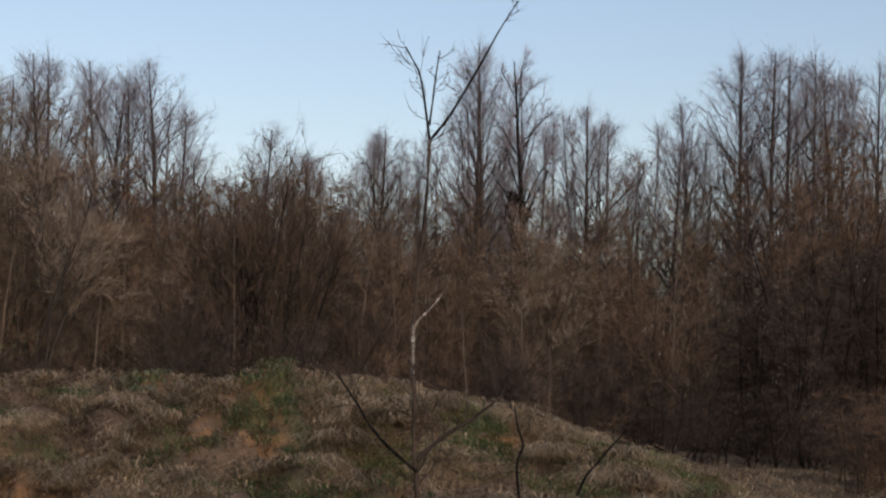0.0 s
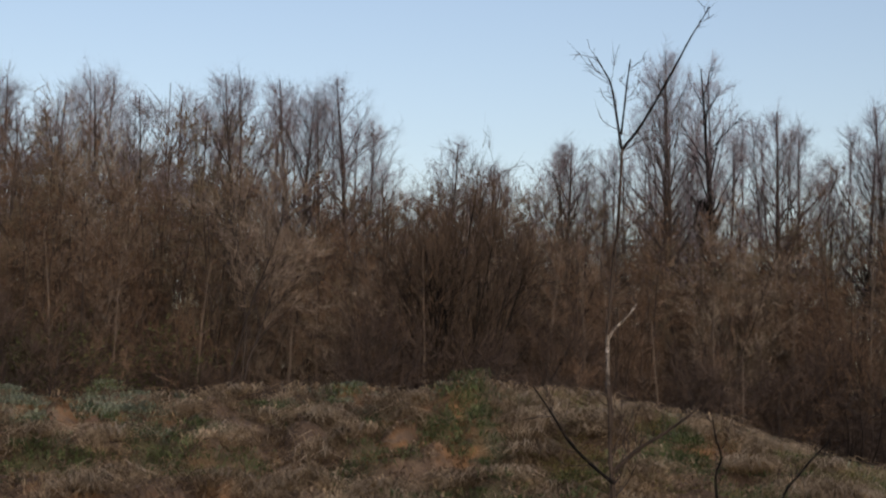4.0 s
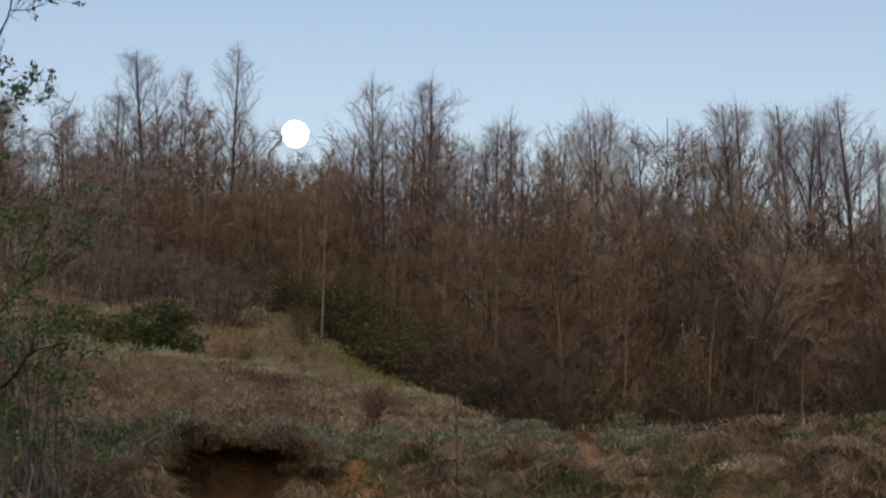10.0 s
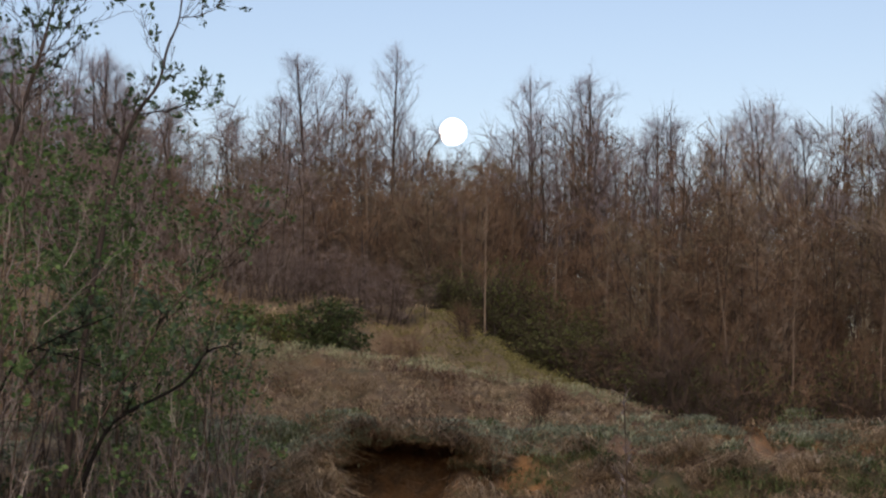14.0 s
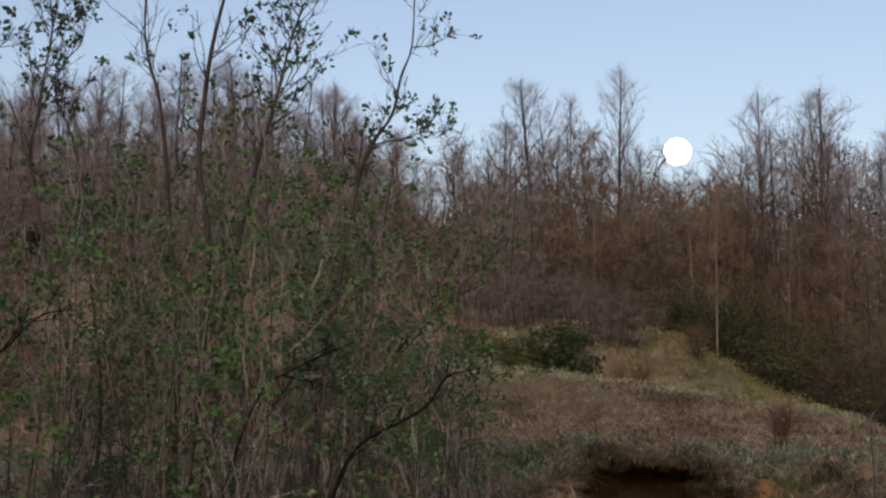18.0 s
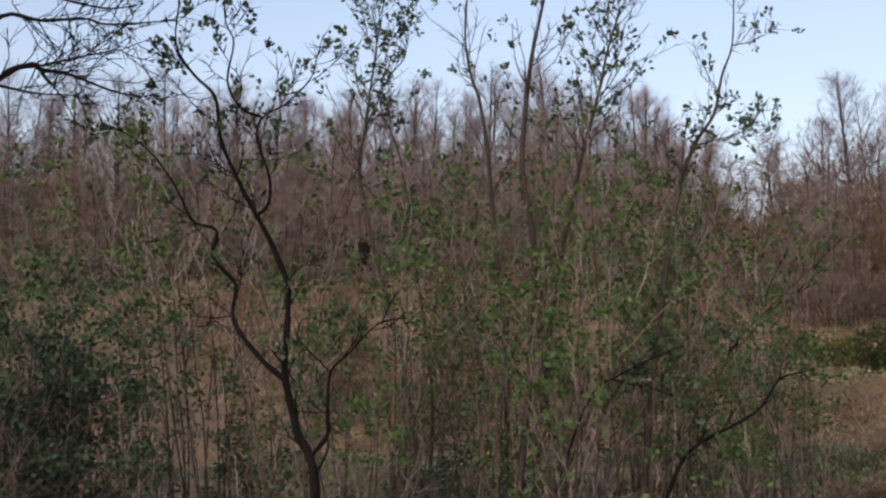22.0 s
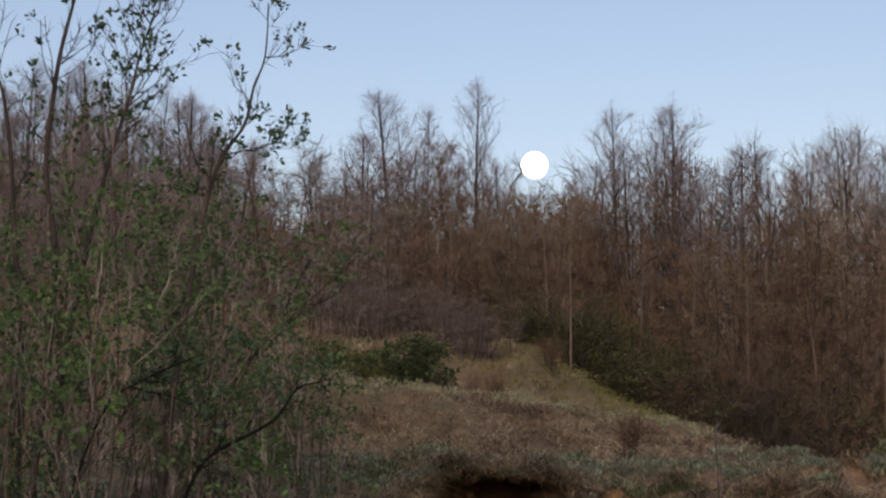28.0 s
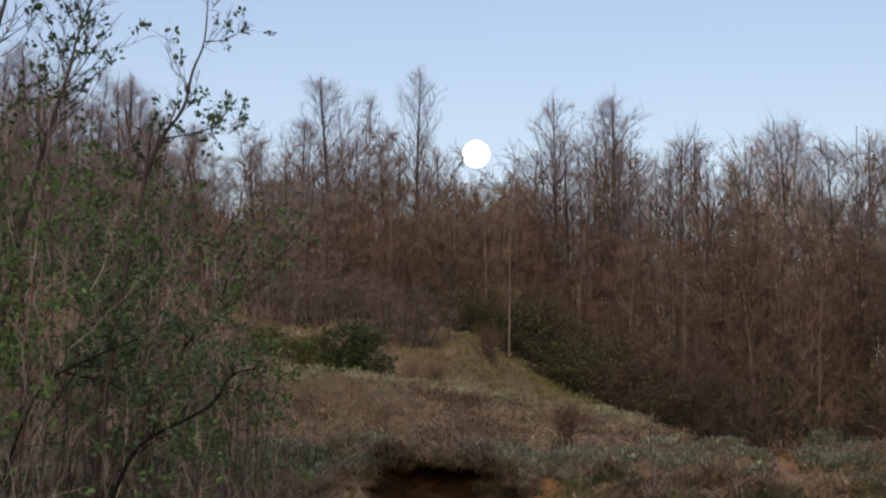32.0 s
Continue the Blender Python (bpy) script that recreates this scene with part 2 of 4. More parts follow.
def at(bearing, dist, z=0.0):
    """A place by its bearing (degrees to the left of straight ahead) and distance from the viewer's spot."""
    a = radians(bearing)
    return Vector((-dist * math.sin(a), dist * math.cos(a), z))


# ---- the lie of the land ----
CREST = ((-180, 0.2), (-60, 0.2), (-25, 0.1), (-16, 0.0), (-14, 0.02), (-12.7, 0.15), (-10.3, 0.44), (-8.3, 0.72), (-6.4, 0.95), (-4.4, 1.17), (-2.4, 1.4), (-0.4, 1.57), (2.6, 1.7),
         (5.6, 1.73), (9.4, 1.62), (15.2, 1.55), (19, 1.53), (28, 1.58), (33, 1.6), (36, 1.58), (45, 1.54), (57, 1.4), (80, 1.1), (120, 0.2), (180, 0.2))
BROW = ((-180, 0.2), (-14, 0.2), (-6, 0.45), (0, 1.05), (20, 1.15), (22.5, 1.5), (23.5, 1.85), (25.3, 2.35), (29, 2.65), (32, 3), (35.5, 3.27), (38, 3.41), (60, 3.95), (90, 2.75), (130, 0.2), (180, 0.2))
SLOPE = ((-180, 0.2), (-14, 0), (0, 0.65), (20, 0.85), (22.5, 1.35), (23.9, 2.15), (25.7, 2.9), (27.7, 3.7), (29.3, 4.45), (30.5, 5.12), (31.0, 5.3), (33.4, 5.4), (34.4, 5.65), (41.6, 6.45), (48, 7.05),
         (60, 7.05), (90, 4.65), (130, 0.2), (180, 0.2))


def table(rows, b):
    return np.interp(b, [r[0] for r in rows], [r[1] for r in rows])


RINGS = np.array([0, 12.5, 15.5, 17.5, 19.6, 21.0, 24.0, 34.0, 39.0, 50.0, 64.0, 110.0, 400.0, 4500.0])


def knots(b):
    c, w, s = table(CREST, b), table(BROW, b), table(SLOPE, b)
    wood = 1.6 + (s - 1.6) * 1.28 - 0.6
    return [0 * c, 0 * c, 0.08 * c, 0.4 * c, 0.84 * c, c, c - 0.12, w, w - 0.3 + 0.12 * (s - w), s, wood, wood * 0.8, 0.5 + 0 * c, 0 * c]


def land(b, d):
    """Height of the smooth ground, for arrays of bearings and distances."""
    k = np.array(knots(b))
    i = np.clip(np.searchsorted(RINGS, d, side="right") - 1, 0, len(RINGS) - 2)
    f = (d - RINGS[i]) / (RINGS[i + 1] - RINGS[i])
    cols = np.arange(len(b))
    m = (k[1:] - k[:-1]) / (RINGS[1:] - RINGS[:-1])[:, None]
    t = np.zeros_like(k)
    t[1:-1] = 0.5 * (m[1:] + m[:-1]) * (np.sign(m[1:]) == np.sign(m[:-1]))
    h = RINGS[i + 1] - RINGS[i]
    a, c = k[i, cols], k[i + 1, cols]
    ta, tc_ = t[i, cols] * h, t[i + 1, cols] * h
    f2, f3 = f * f, f * f * f
    z = (2 * f3 - 3 * f2 + 1) * a + (f3 - 2 * f2 + f) * ta + (3 * f2 - 2 * f3) * c + (f3 - f2) * tc_
    # the washed-out hollow in the bank
    wide = np.exp(-((b - 32.4) / 1.85) ** 6) * (d < 20.45)
    return z + wide * (np.minimum(z, 0.62) - z)


def lumps(x, y, d):
    k = min(1.0, max(0.0, (d - 10) / 5))
    b = math.degrees(math.atan2(-x, y))
    if 29.7 < b < 34.6 and 16.5 < d < 20.5:
        k = -0.3
    z = 0.2 * noise.noise(Vector((x * 0.75, y * 0.75, 3.1))) + 0.19 * noise.noise(Vector((x * 2.1, y * 2.1, 7.7)))
    if d < 60:
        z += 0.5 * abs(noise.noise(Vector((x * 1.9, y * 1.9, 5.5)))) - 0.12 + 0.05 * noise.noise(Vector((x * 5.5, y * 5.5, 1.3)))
    if b < 6:
        z *= 1 - 0.6 * min(1.0, (6 - b) / 5) * min(1.0, max(0.0, (d - 17) / 3))
    return z * (0.35 + 0.65 * k)


def ground_z(p):
    d = math.hypot(p[0], p[1])
    b = math.degrees(math.atan2(-p[0], p[1]))
    return float(land(np.array([b]), np.array([d]))[0]) + lumps(p[0], p[1], d)


def stand(bearing, dist, sink=0.05):
    p = at(bearing, dist)
    p.z = ground_z(p) - sink
    return p


def soil_patch(x, y):
    return noise.noise(Vector((x * 0.6, y * 0.6, 21.0))) + 0.65 * noise.noise(Vector((x * 2.2, y * 2.2, 5.0)))


def lush(p):
    return noise.noise(Vector((p.x * 1.2, p.y * 1.2, 44.0))) + 0.4 * noise.noise(Vector((p.x * 0.35, p.y * 0.35, 40.0)))


def build_ground():
    bs = np.concatenate((np.arange(-180, -22, 4), np.arange(-22, 72, 0.3), np.arange(72, 180, 4)))
    ds = np.concatenate((np.arange(0.4, 13, 0.3), np.arange(13, 25, 0.18), np.arange(25, 56, 0.4), np.arange(56, 110, 3), np.array([115, 140, 200, 300, 450, 800, 1500, 3000, 4500])))
    B, D = np.meshgrid(bs, ds)
    z = land(B.ravel(), D.ravel())
    x, y = -D.ravel() * np.sin(np.radians(B.ravel())), D.ravel() * np.cos(np.radians(B.ravel()))
    z = z + np.array([lumps(a, c, d) if d < 200 else 0.0 for a, c, d in zip(x, y, D.ravel())])
    nb, nd = len(bs), len(ds)
    verts = np.concatenate((np.stack([x, y, z], 1), [[0, 0, 0]]))
    i, j = np.meshgrid(np.arange(nb), np.arange(nd - 1))
    i, j = i.ravel(), j.ravel()
    i2 = (i + 1) % nb
    quads = np.stack([j * nb + i, (j + 1) * nb + i, (j + 1) * nb + i2, j * nb + i2], 1)
    k = np.arange(nb)
    fan = np.stack([np.full(nb, nb * nd), k, (k + 1) % nb], 1)
    me = fast_mesh("ground", verts, np.concatenate((np.full(len(quads), 4), np.full(nb, 3))), np.concatenate((quads.ravel(), fan.ravel())), ground_material())
    me.polygons.foreach_set("use_smooth", [True] * len(me.polygons))
    earth, green, straw = (np.zeros(len(verts), dtype=np.float32) for _ in range(3))
    for n_, (a, c, d, b) in enumerate(zip(x, y, D.ravel(), B.ravel())):
        if d < 80:
            s = soil_patch(a, c)
            earth[n_] = min(1, max(0, (s - 0.12) * 3)) * (0.9 if d < 23 else 0.3)
            # less orange at the hollow's back: its shade is put into the colour
            if 30.3 < b < 34.5 and 17.0 < d < 20.6:
                earth[n_] = 0.5 if d > 18.6 else 0.8
            green[n_] = min(1, max(0, (lush(Vector((a, c, 0))) - 0.1) * 5)) * 0.6
            if 24 < d <= 38 and b > 20:
                straw[n_] = 0.35
            if d > 38 and b > 22:
                green[n_], earth[n_] = 0.2 if b < 36 else 0.1, 0
                straw[n_] = (0.75 if b < 33.5 else 0.45) + 0.3 * noise.noise(Vector((a * 0.5, c * 0.5, 8.0)))
    for name, values in (("earth", earth), ("green", green), ("straw", straw)):
        me.attributes.new(name, "FLOAT", "POINT").data.foreach_set("value", values)
    return tagged(new("ground", me), "rough meadow bank of dry tussock grass and bare orange earth", "ground", kind="structure")


build_ground()


# ---- grass ----
def grass(name, mat, label, count, spread, tall, lean, blades, seed, where, width=0.008, top=None):
    """Tufts of bent blades on the ground; where(rng) gives bearing and distance, or None."""
    rng, nr = random.Random(seed), np.random.RandomState(seed)
    roots = []
    tries = 0
    while len(roots) < count and tries < count * 12:
        tries += 1
        s = where(rng)
        if s:
            p = at(*s)
            roots.append((p.x, p.y, (top(s) if top else ground_z(p)) - 0.02))
    n_ = len(roots)
    r = np.repeat(np.array(roots), blades, 0)
    k = len(r)
    r[:, :2] += nr.normal(0, spread, (k, 2))
    tuft = np.repeat(nr.uniform(0.55, 1.35, n_), blades)
    tuft_way = np.repeat(nr.uniform(0, 2 * np.pi, n_), blades)
    h = tall * tuft * nr.uniform(0.6, 1.2, k)
    a = tuft_way + nr.normal(0, 1.2, k)
    away = np.stack([np.cos(a), np.sin(a)], 1)
    # blades hang down the bank, toward the viewer's spot
    down = -r[:, :2] / np.linalg.norm(r[:, :2], axis=1)[:, None]
    away = away * 0.75 + down * 0.45
    bend = (lean * nr.uniform(0.5, 1.4, k))[:, None]
    mid = r + np.concatenate((away * bend * h[:, None] * 0.42, (h * 0.6)[:, None]), 1)
    tip = r + np.concatenate((away * bend * h[:, None] * 1.15, (h * (1.0 - 0.55 * np.clip(bend[:, 0], 0, 1.4)))[:, None]), 1)
    sd = nr.uniform(0, 2 * np.pi, k)
    side = np.stack([np.cos(sd), np.sin(sd), np.zeros(k)], 1) * (width * nr.uniform(0.6, 1.5, k))[:, None]
    verts = np.stack([r, mid + side, mid - side, tip], 1).reshape(-1, 3)
    o = (np.arange(k) * 4)[:, None]
    loops = (o + np.array([[0, 1, 2, 2, 1, 3]])).ravel()
    me = fast_mesh(name, verts, np.tile([3, 3], k), loops, mat)
    return tagged(new(name, me), label, "grass", kind="stuff")


def hidden_hollow(b, d):
    return 30.2 < b < 34.5 and 17.2 < d < 20.5


def bank(lo, hi, d0, d1, want=None):
    def f(rng):
        b, d = rng.uniform(lo, hi), math.sqrt(rng.uniform(d0 * d0, d1 * d1))
        if hidden_hollow(b, d) and rng.random() < 0.93:
            return None
        p = at(b, d)
        if want and not want(p, d, b):
            return None
        return b, d
    return f


# grass grows on the tops; bare soil in the furrows doubles as their shade
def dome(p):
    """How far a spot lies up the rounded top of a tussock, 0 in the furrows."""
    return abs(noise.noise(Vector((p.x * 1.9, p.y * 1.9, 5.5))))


def patchy(p, off, limit, size=0.4):
    return noise.noise(Vector((p.x * size, p.y * size, off))) > limit


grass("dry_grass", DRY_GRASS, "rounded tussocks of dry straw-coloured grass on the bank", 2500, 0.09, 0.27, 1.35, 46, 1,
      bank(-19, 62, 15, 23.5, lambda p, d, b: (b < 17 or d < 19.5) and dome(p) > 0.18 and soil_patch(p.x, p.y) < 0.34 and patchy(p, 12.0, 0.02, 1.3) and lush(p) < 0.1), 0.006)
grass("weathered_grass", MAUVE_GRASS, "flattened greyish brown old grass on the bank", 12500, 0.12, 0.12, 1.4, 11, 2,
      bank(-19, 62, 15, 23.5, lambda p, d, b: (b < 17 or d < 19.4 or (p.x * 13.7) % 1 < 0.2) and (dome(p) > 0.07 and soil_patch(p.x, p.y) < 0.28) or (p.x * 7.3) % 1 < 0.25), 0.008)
grass("green_grass", GREEN_GRASS, "fresh green grass tufts among the old straw", 5600, 0.1, 0.17, 0.9, 18, 3,
      bank(-19, 62, 15, 24, lambda p, d, b: lush(p) > 0.1), 0.006)
grass("bracken", RUSSET, "low russet dead bracken on bare earth patches", 2200, 0.1, 0.09, 1.3, 12, 4,
      bank(-12, 45, 15, 22, lambda p, d, b: soil_patch(p.x, p.y) > 0.12), 0.007)
grass("hill_grass", HILL_GRASS, "brownish winter grass on the hill behind the bank", 10500, 0.16, 0.17, 1.3, 11, 5,
      bank(20, 58, 24, 39), 0.009)
grass("hill_dry_grass", DRY_GRASS, "pale dry grass tufts on the hill behind the bank", 2000, 0.16, 0.14, 1.2, 10, 6,
      bank(20, 58, 24, 40, lambda p, d, b: patchy(p, 3.0, 0.12, 0.5)), 0.01)
grass("hill_bracken", RUST_GRASS, "dark russet bracken patches on the face of the hill", 2000, 0.14, 0.16, 1.2, 10, 17,
      bank(22, 50, 25, 33, lambda p, d, b: patchy(p, 52.0, 0.1, 0.45)), 0.012)
grass("brow_grass", BROW_GRASS, "greyish green grass along the brow of the hill", 3600, 0.14, 0.16, 0.8, 10, 10,
      bank(22, 46, 32.2, 35.4), 0.008)
grass("slope_grass", PALE_GRASS, "short yellowish green grass on the far slope", 8000, 0.22, 0.11, 1.0, 10, 7,
      bank(21, 34.8, 37, 58, lambda p, d, b: b < 32.5 + 2 * noise.noise(p * 0.7)), 0.016)
grass("hilltop_grass", HILL_GRASS, "brownish dead grass on the top of the hill", 5200, 0.2, 0.2, 0.9, 10, 9,
      bank(31, 60, 38, 58), 0.013)
grass("crest_grass", CREST_GRASS, "greenish grass fringe along the crest of the bank", 4200, 0.12, 0.13, 0.9, 12, 8,
      bank(-14, 62, 20.0, 24, lambda p, d, b: patchy(p, 9.0, -0.1 if b < 23 else -0.5, 0.5)), 0.007)


grass("crest_turf", CREST_GRASS, "cool grey-green turf along the crest beside the hill", 12500, 0.1, 0.11, 0.9, 12, 18,
      bank(16, 62, 19.2, 24.4, lambda p, d, b: patchy(p, 31.0, -0.3, 0.7)), 0.009)


grass("slope_turf", PALE_GRASS, "short pale olive grass on the falling end of the bank", 4200, 0.13, 0.12, 1.1, 14, 19,
      bank(-15, 4, 18.2, 23.8, lambda p, d, b: patchy(p, 61.0, -0.12 + max(0.0, b) * 0.06, 0.55)), 0.006)

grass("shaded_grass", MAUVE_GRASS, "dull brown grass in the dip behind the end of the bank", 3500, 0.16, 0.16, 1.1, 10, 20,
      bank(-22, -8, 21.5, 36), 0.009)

grass("thicket_turf", CREST_GRASS, "cool grey-green grass at the foot of the thicket", 5200, 0.11, 0.11, 0.9, 12, 21,
      bank(36, 62, 14.2, 20, lambda p, d, b: patchy(p, 71.0, -0.15, 0.6)), 0.008)

# turf overhanging the washed-out hollow
def lip_z(s):
    b, d = s
    p = at(b, d)
    edge = min(1.0, min(b - 29.1, 35.2 - b) / 1.0)
    return 1.6 + 0.05 * (d - 18.5) + 0.16 * noise.noise(Vector((p.x * 2.6, p.y * 2.6, 9.0))) + 0.14 * noise.noise(Vector((p.x * 6, p.y * 6, 2.0))) - 0.4 * (1 - edge)


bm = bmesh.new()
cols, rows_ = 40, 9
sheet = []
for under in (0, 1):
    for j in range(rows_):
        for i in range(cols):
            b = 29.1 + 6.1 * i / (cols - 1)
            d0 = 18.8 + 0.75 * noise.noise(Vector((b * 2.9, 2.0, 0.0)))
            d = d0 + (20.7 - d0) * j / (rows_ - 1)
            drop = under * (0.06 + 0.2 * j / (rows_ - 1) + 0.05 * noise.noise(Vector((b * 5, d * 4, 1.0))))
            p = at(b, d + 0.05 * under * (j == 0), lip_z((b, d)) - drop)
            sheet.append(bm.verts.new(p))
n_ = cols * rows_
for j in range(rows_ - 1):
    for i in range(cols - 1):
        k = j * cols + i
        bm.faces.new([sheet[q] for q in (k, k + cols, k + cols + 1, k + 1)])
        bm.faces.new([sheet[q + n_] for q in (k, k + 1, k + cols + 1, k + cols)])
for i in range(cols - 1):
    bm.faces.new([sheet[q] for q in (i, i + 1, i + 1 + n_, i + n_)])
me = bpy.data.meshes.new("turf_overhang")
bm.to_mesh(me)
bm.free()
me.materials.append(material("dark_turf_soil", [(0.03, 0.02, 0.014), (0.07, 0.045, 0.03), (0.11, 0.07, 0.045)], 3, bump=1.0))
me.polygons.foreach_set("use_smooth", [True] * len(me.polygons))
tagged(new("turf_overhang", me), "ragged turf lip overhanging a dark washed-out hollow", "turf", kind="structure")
grass("hanging_grass", MAUVE_GRASS, "old grass hanging over the edge of the hollow", 110, 0.1, 0.2, 1.8, 24, 14,
      lambda rg: (rg.uniform(29.1, 35.2), rg.uniform(18.5, 19.4)), 0.006, lip_z)
grass("hanging_green_grass", CREST_GRASS, "grey-green grass on the lip of the hollow", 1500, 0.08, 0.1, 1.1, 16, 16,
      lambda rg: (rg.uniform(29.1, 35.2), rg.uniform(18.7, 20.8)), 0.008, lip_z)
grass("hanging_dry_grass", DRY_GRASS, "straw-coloured grass on the lip of the hollow", 60, 0.1, 0.18, 1.3, 34, 15,
      lambda rg: (rg.uniform(29.1, 35.2), rg.uniform(18.6, 20.6)), 0.006, lip_z)


# ---- bare woodland trees ----
def tree_meshes(seed, height, girth, crown_from, spread, limbs, subs, twigs, twig_mat, twig_r, leaves=0.0, leaf_mat=None, leaf_size=0.08, stems=1, upright=0.6, bark=None,
                twig_len=0.6, flat=True, twig_angle=48):
    """Meshes of one tree, its foot at the origin: trunk or stems, crown of limbs and twigs, and foliage."""
    rng = random.Random(seed)
    made, limb, twig, leaf = [], Tubes(), Tubes(), Tubes()
    bark = bark or BARK
    for s in range(stems):
        lean = Vector((rng.gauss(0, 0.012), rng.gauss(0, 0.012), 1)) if stems == 1 else Vector((rng.gauss(0, 0.2), rng.gauss(0, 0.2), 1))
        h = height * (0.95 if stems == 1 else 1 if s == 0 else rng.uniform(0.72, 1.0))
        foot = Vector((0, 0, -0.2)) if stems == 1 else Vector((rng.gauss(0, spread * 0.25), rng.gauss(0, spread * 0.25), -0.2))
        main = bent(rng, foot, lean, h + 0.2, 9, 0.022 if stems == 1 else 0.09, 0.03)
        tube = Tubes()
        tube.add(main, [girth * (1.25 if i == 0 else 1) * (1 - 0.93 * i / 9) + 0.006 for i in range(10)], 6 if stems == 1 else 4)
        mid_z = h * (crown_from + 0.3 * (1 - crown_from))

        def inside(p, w):
            """Length from p along w to the rounded outline of the crown."""
            up = (h * 1.05 - mid_z) if p.z > mid_z or w.z > 0 else h - mid_z
            v = Vector((p.x - main[6].x, p.y - main[6].y, p.z - mid_z))
            a, c = Vector((v.x / spread, v.y / spread, v.z / up)), Vector((w.x / spread, w.y / spread, w.z / up))
            k = a.dot(c)
            q = k * k - c.dot(c) * (a.dot(a) - 1)
            return max(0.15, (-k + math.sqrt(q)) / c.dot(c)) if q > 0 else 0.15
        made.append(("trunk" if stems == 1 else "stem", tube.mesh("trunk" if stems == 1 else "stem", bark)))
        for k in range(limbs):
            f = crown_from + ((0.9 if stems == 1 else 0.96) - crown_from) * (k + rng.random()) / limbs
            p, d = along(main, f)
            way = side_way(rng, d, radians(rng.uniform(32, 58) if stems == 1 else rng.uniform(18, 42) if flat else rng.uniform(10, 28)))
            g = (f - crown_from) / (1 - crown_from)
            if stems == 1:
                # each limb climbs to its own place under the rounded outline
                cz, az = -0.5 + 1.5 * (k + rng.random()) / limbs, 2.4 * k + rng.uniform(-0.4, 0.4)
                rho, up = spread * math.sqrt(max(0.0, 1 - cz * cz)) * rng.uniform(0.6, 1.0), h * 1.05 - mid_z
                goal = Vector((main[6].x + rho * math.cos(az), main[6].y + rho * math.sin(az), mid_z + up * cz * (0.97 if cz > 0 else 0.8)))
                p, d = along(main, min(0.93, max(0.12, (goal.z - rho * rng.uniform(0.9, 1.6) + 0.2) / (h + 0.2))))
                way, ln = (goal - p).normalized(), (goal - p).length
            else:
                ln = spread * (0.5 + 0.7 * math.sin(math.pi * min(1, g * 0.8 + 0.16))) * rng.uniform(0.6, 1.15)
                ln = min(ln, (1.03 - f) * h * 1.2 + 0.5)
            n_seg = 3 if flat else 4
            arm = bent(rng, p, way, ln, n_seg, 0.06, 0.03 * upright)
            r0 = girth * (1 - 0.9 * f) * 0.45 + 0.008
            limb.add(arm, [r0 * (1 - 0.8 * i / n_seg) for i in range(n_seg + 1)], 3)
            for j in range(max(3, round(subs * min(1.25, 0.75 * ln / spread))) if stems == 1 else subs):
                q, e = along(arm, rng.uniform(0.15, 1.0))
                w = side_way(rng, e, radians(rng.uniform(22, 65)))
                w.z += 0.12 * upright
                w.normalize()
                out = max(0.8, ln * 0.6 if stems == 1 else ln) * rng.uniform(0.3, 0.65)
                end = q + w * (min(out, max(0.15, inside(q, w))) if stems == 1 else out)
                (limb.sliver(q, end, r0 * 0.4, rng) if flat else limb.spike(q, end, r0 * 0.4))
                for _ in range(twigs):
                    q2 = q.lerp(end, rng.uniform(0.05, 1.0))
                    w2 = side_way(rng, (end - q).normalized(), radians(rng.uniform(12, twig_angle)))
                    w2.z += 0.3 * upright
                    w2.normalize()
                    reach = twig_len * rng.uniform(0.4, 1.2)
                    tip = q2 + w2 * (min(reach, inside(q2, w2) + 0.2) if stems == 1 else reach)
                    if flat:
                        twig.sliver(q2, tip, twig_r, rng)
                    else:
                        twig.spike(q2, tip, twig_r)
                    for _ in range(int(leaves + rng.random())):
                        q3 = q2.lerp(tip, rng.uniform(0.2, 1.0))
                        leaf.leaf(q3, Vector((rng.gauss(0, 1), rng.gauss(0, 1), rng.gauss(-0.3, 1))), leaf_size * rng.uniform(0.6, 1.4), rng)
    nl = len(limb.v)
    crown = mesh_of("crown", limb.v + twig.v, limb.f + [tuple(i + nl for i in f) for f in twig.f], bark)
    crown.materials.append(twig_mat)
    crown.polygons.foreach_set("material_index", [0] * len(limb.f) + [1] * len(twig.f))
    made.append(("crown", crown))
    if leaf.v:
        made.append(("foliage", leaf.mesh("foliage", leaf_mat, False)))
    return made


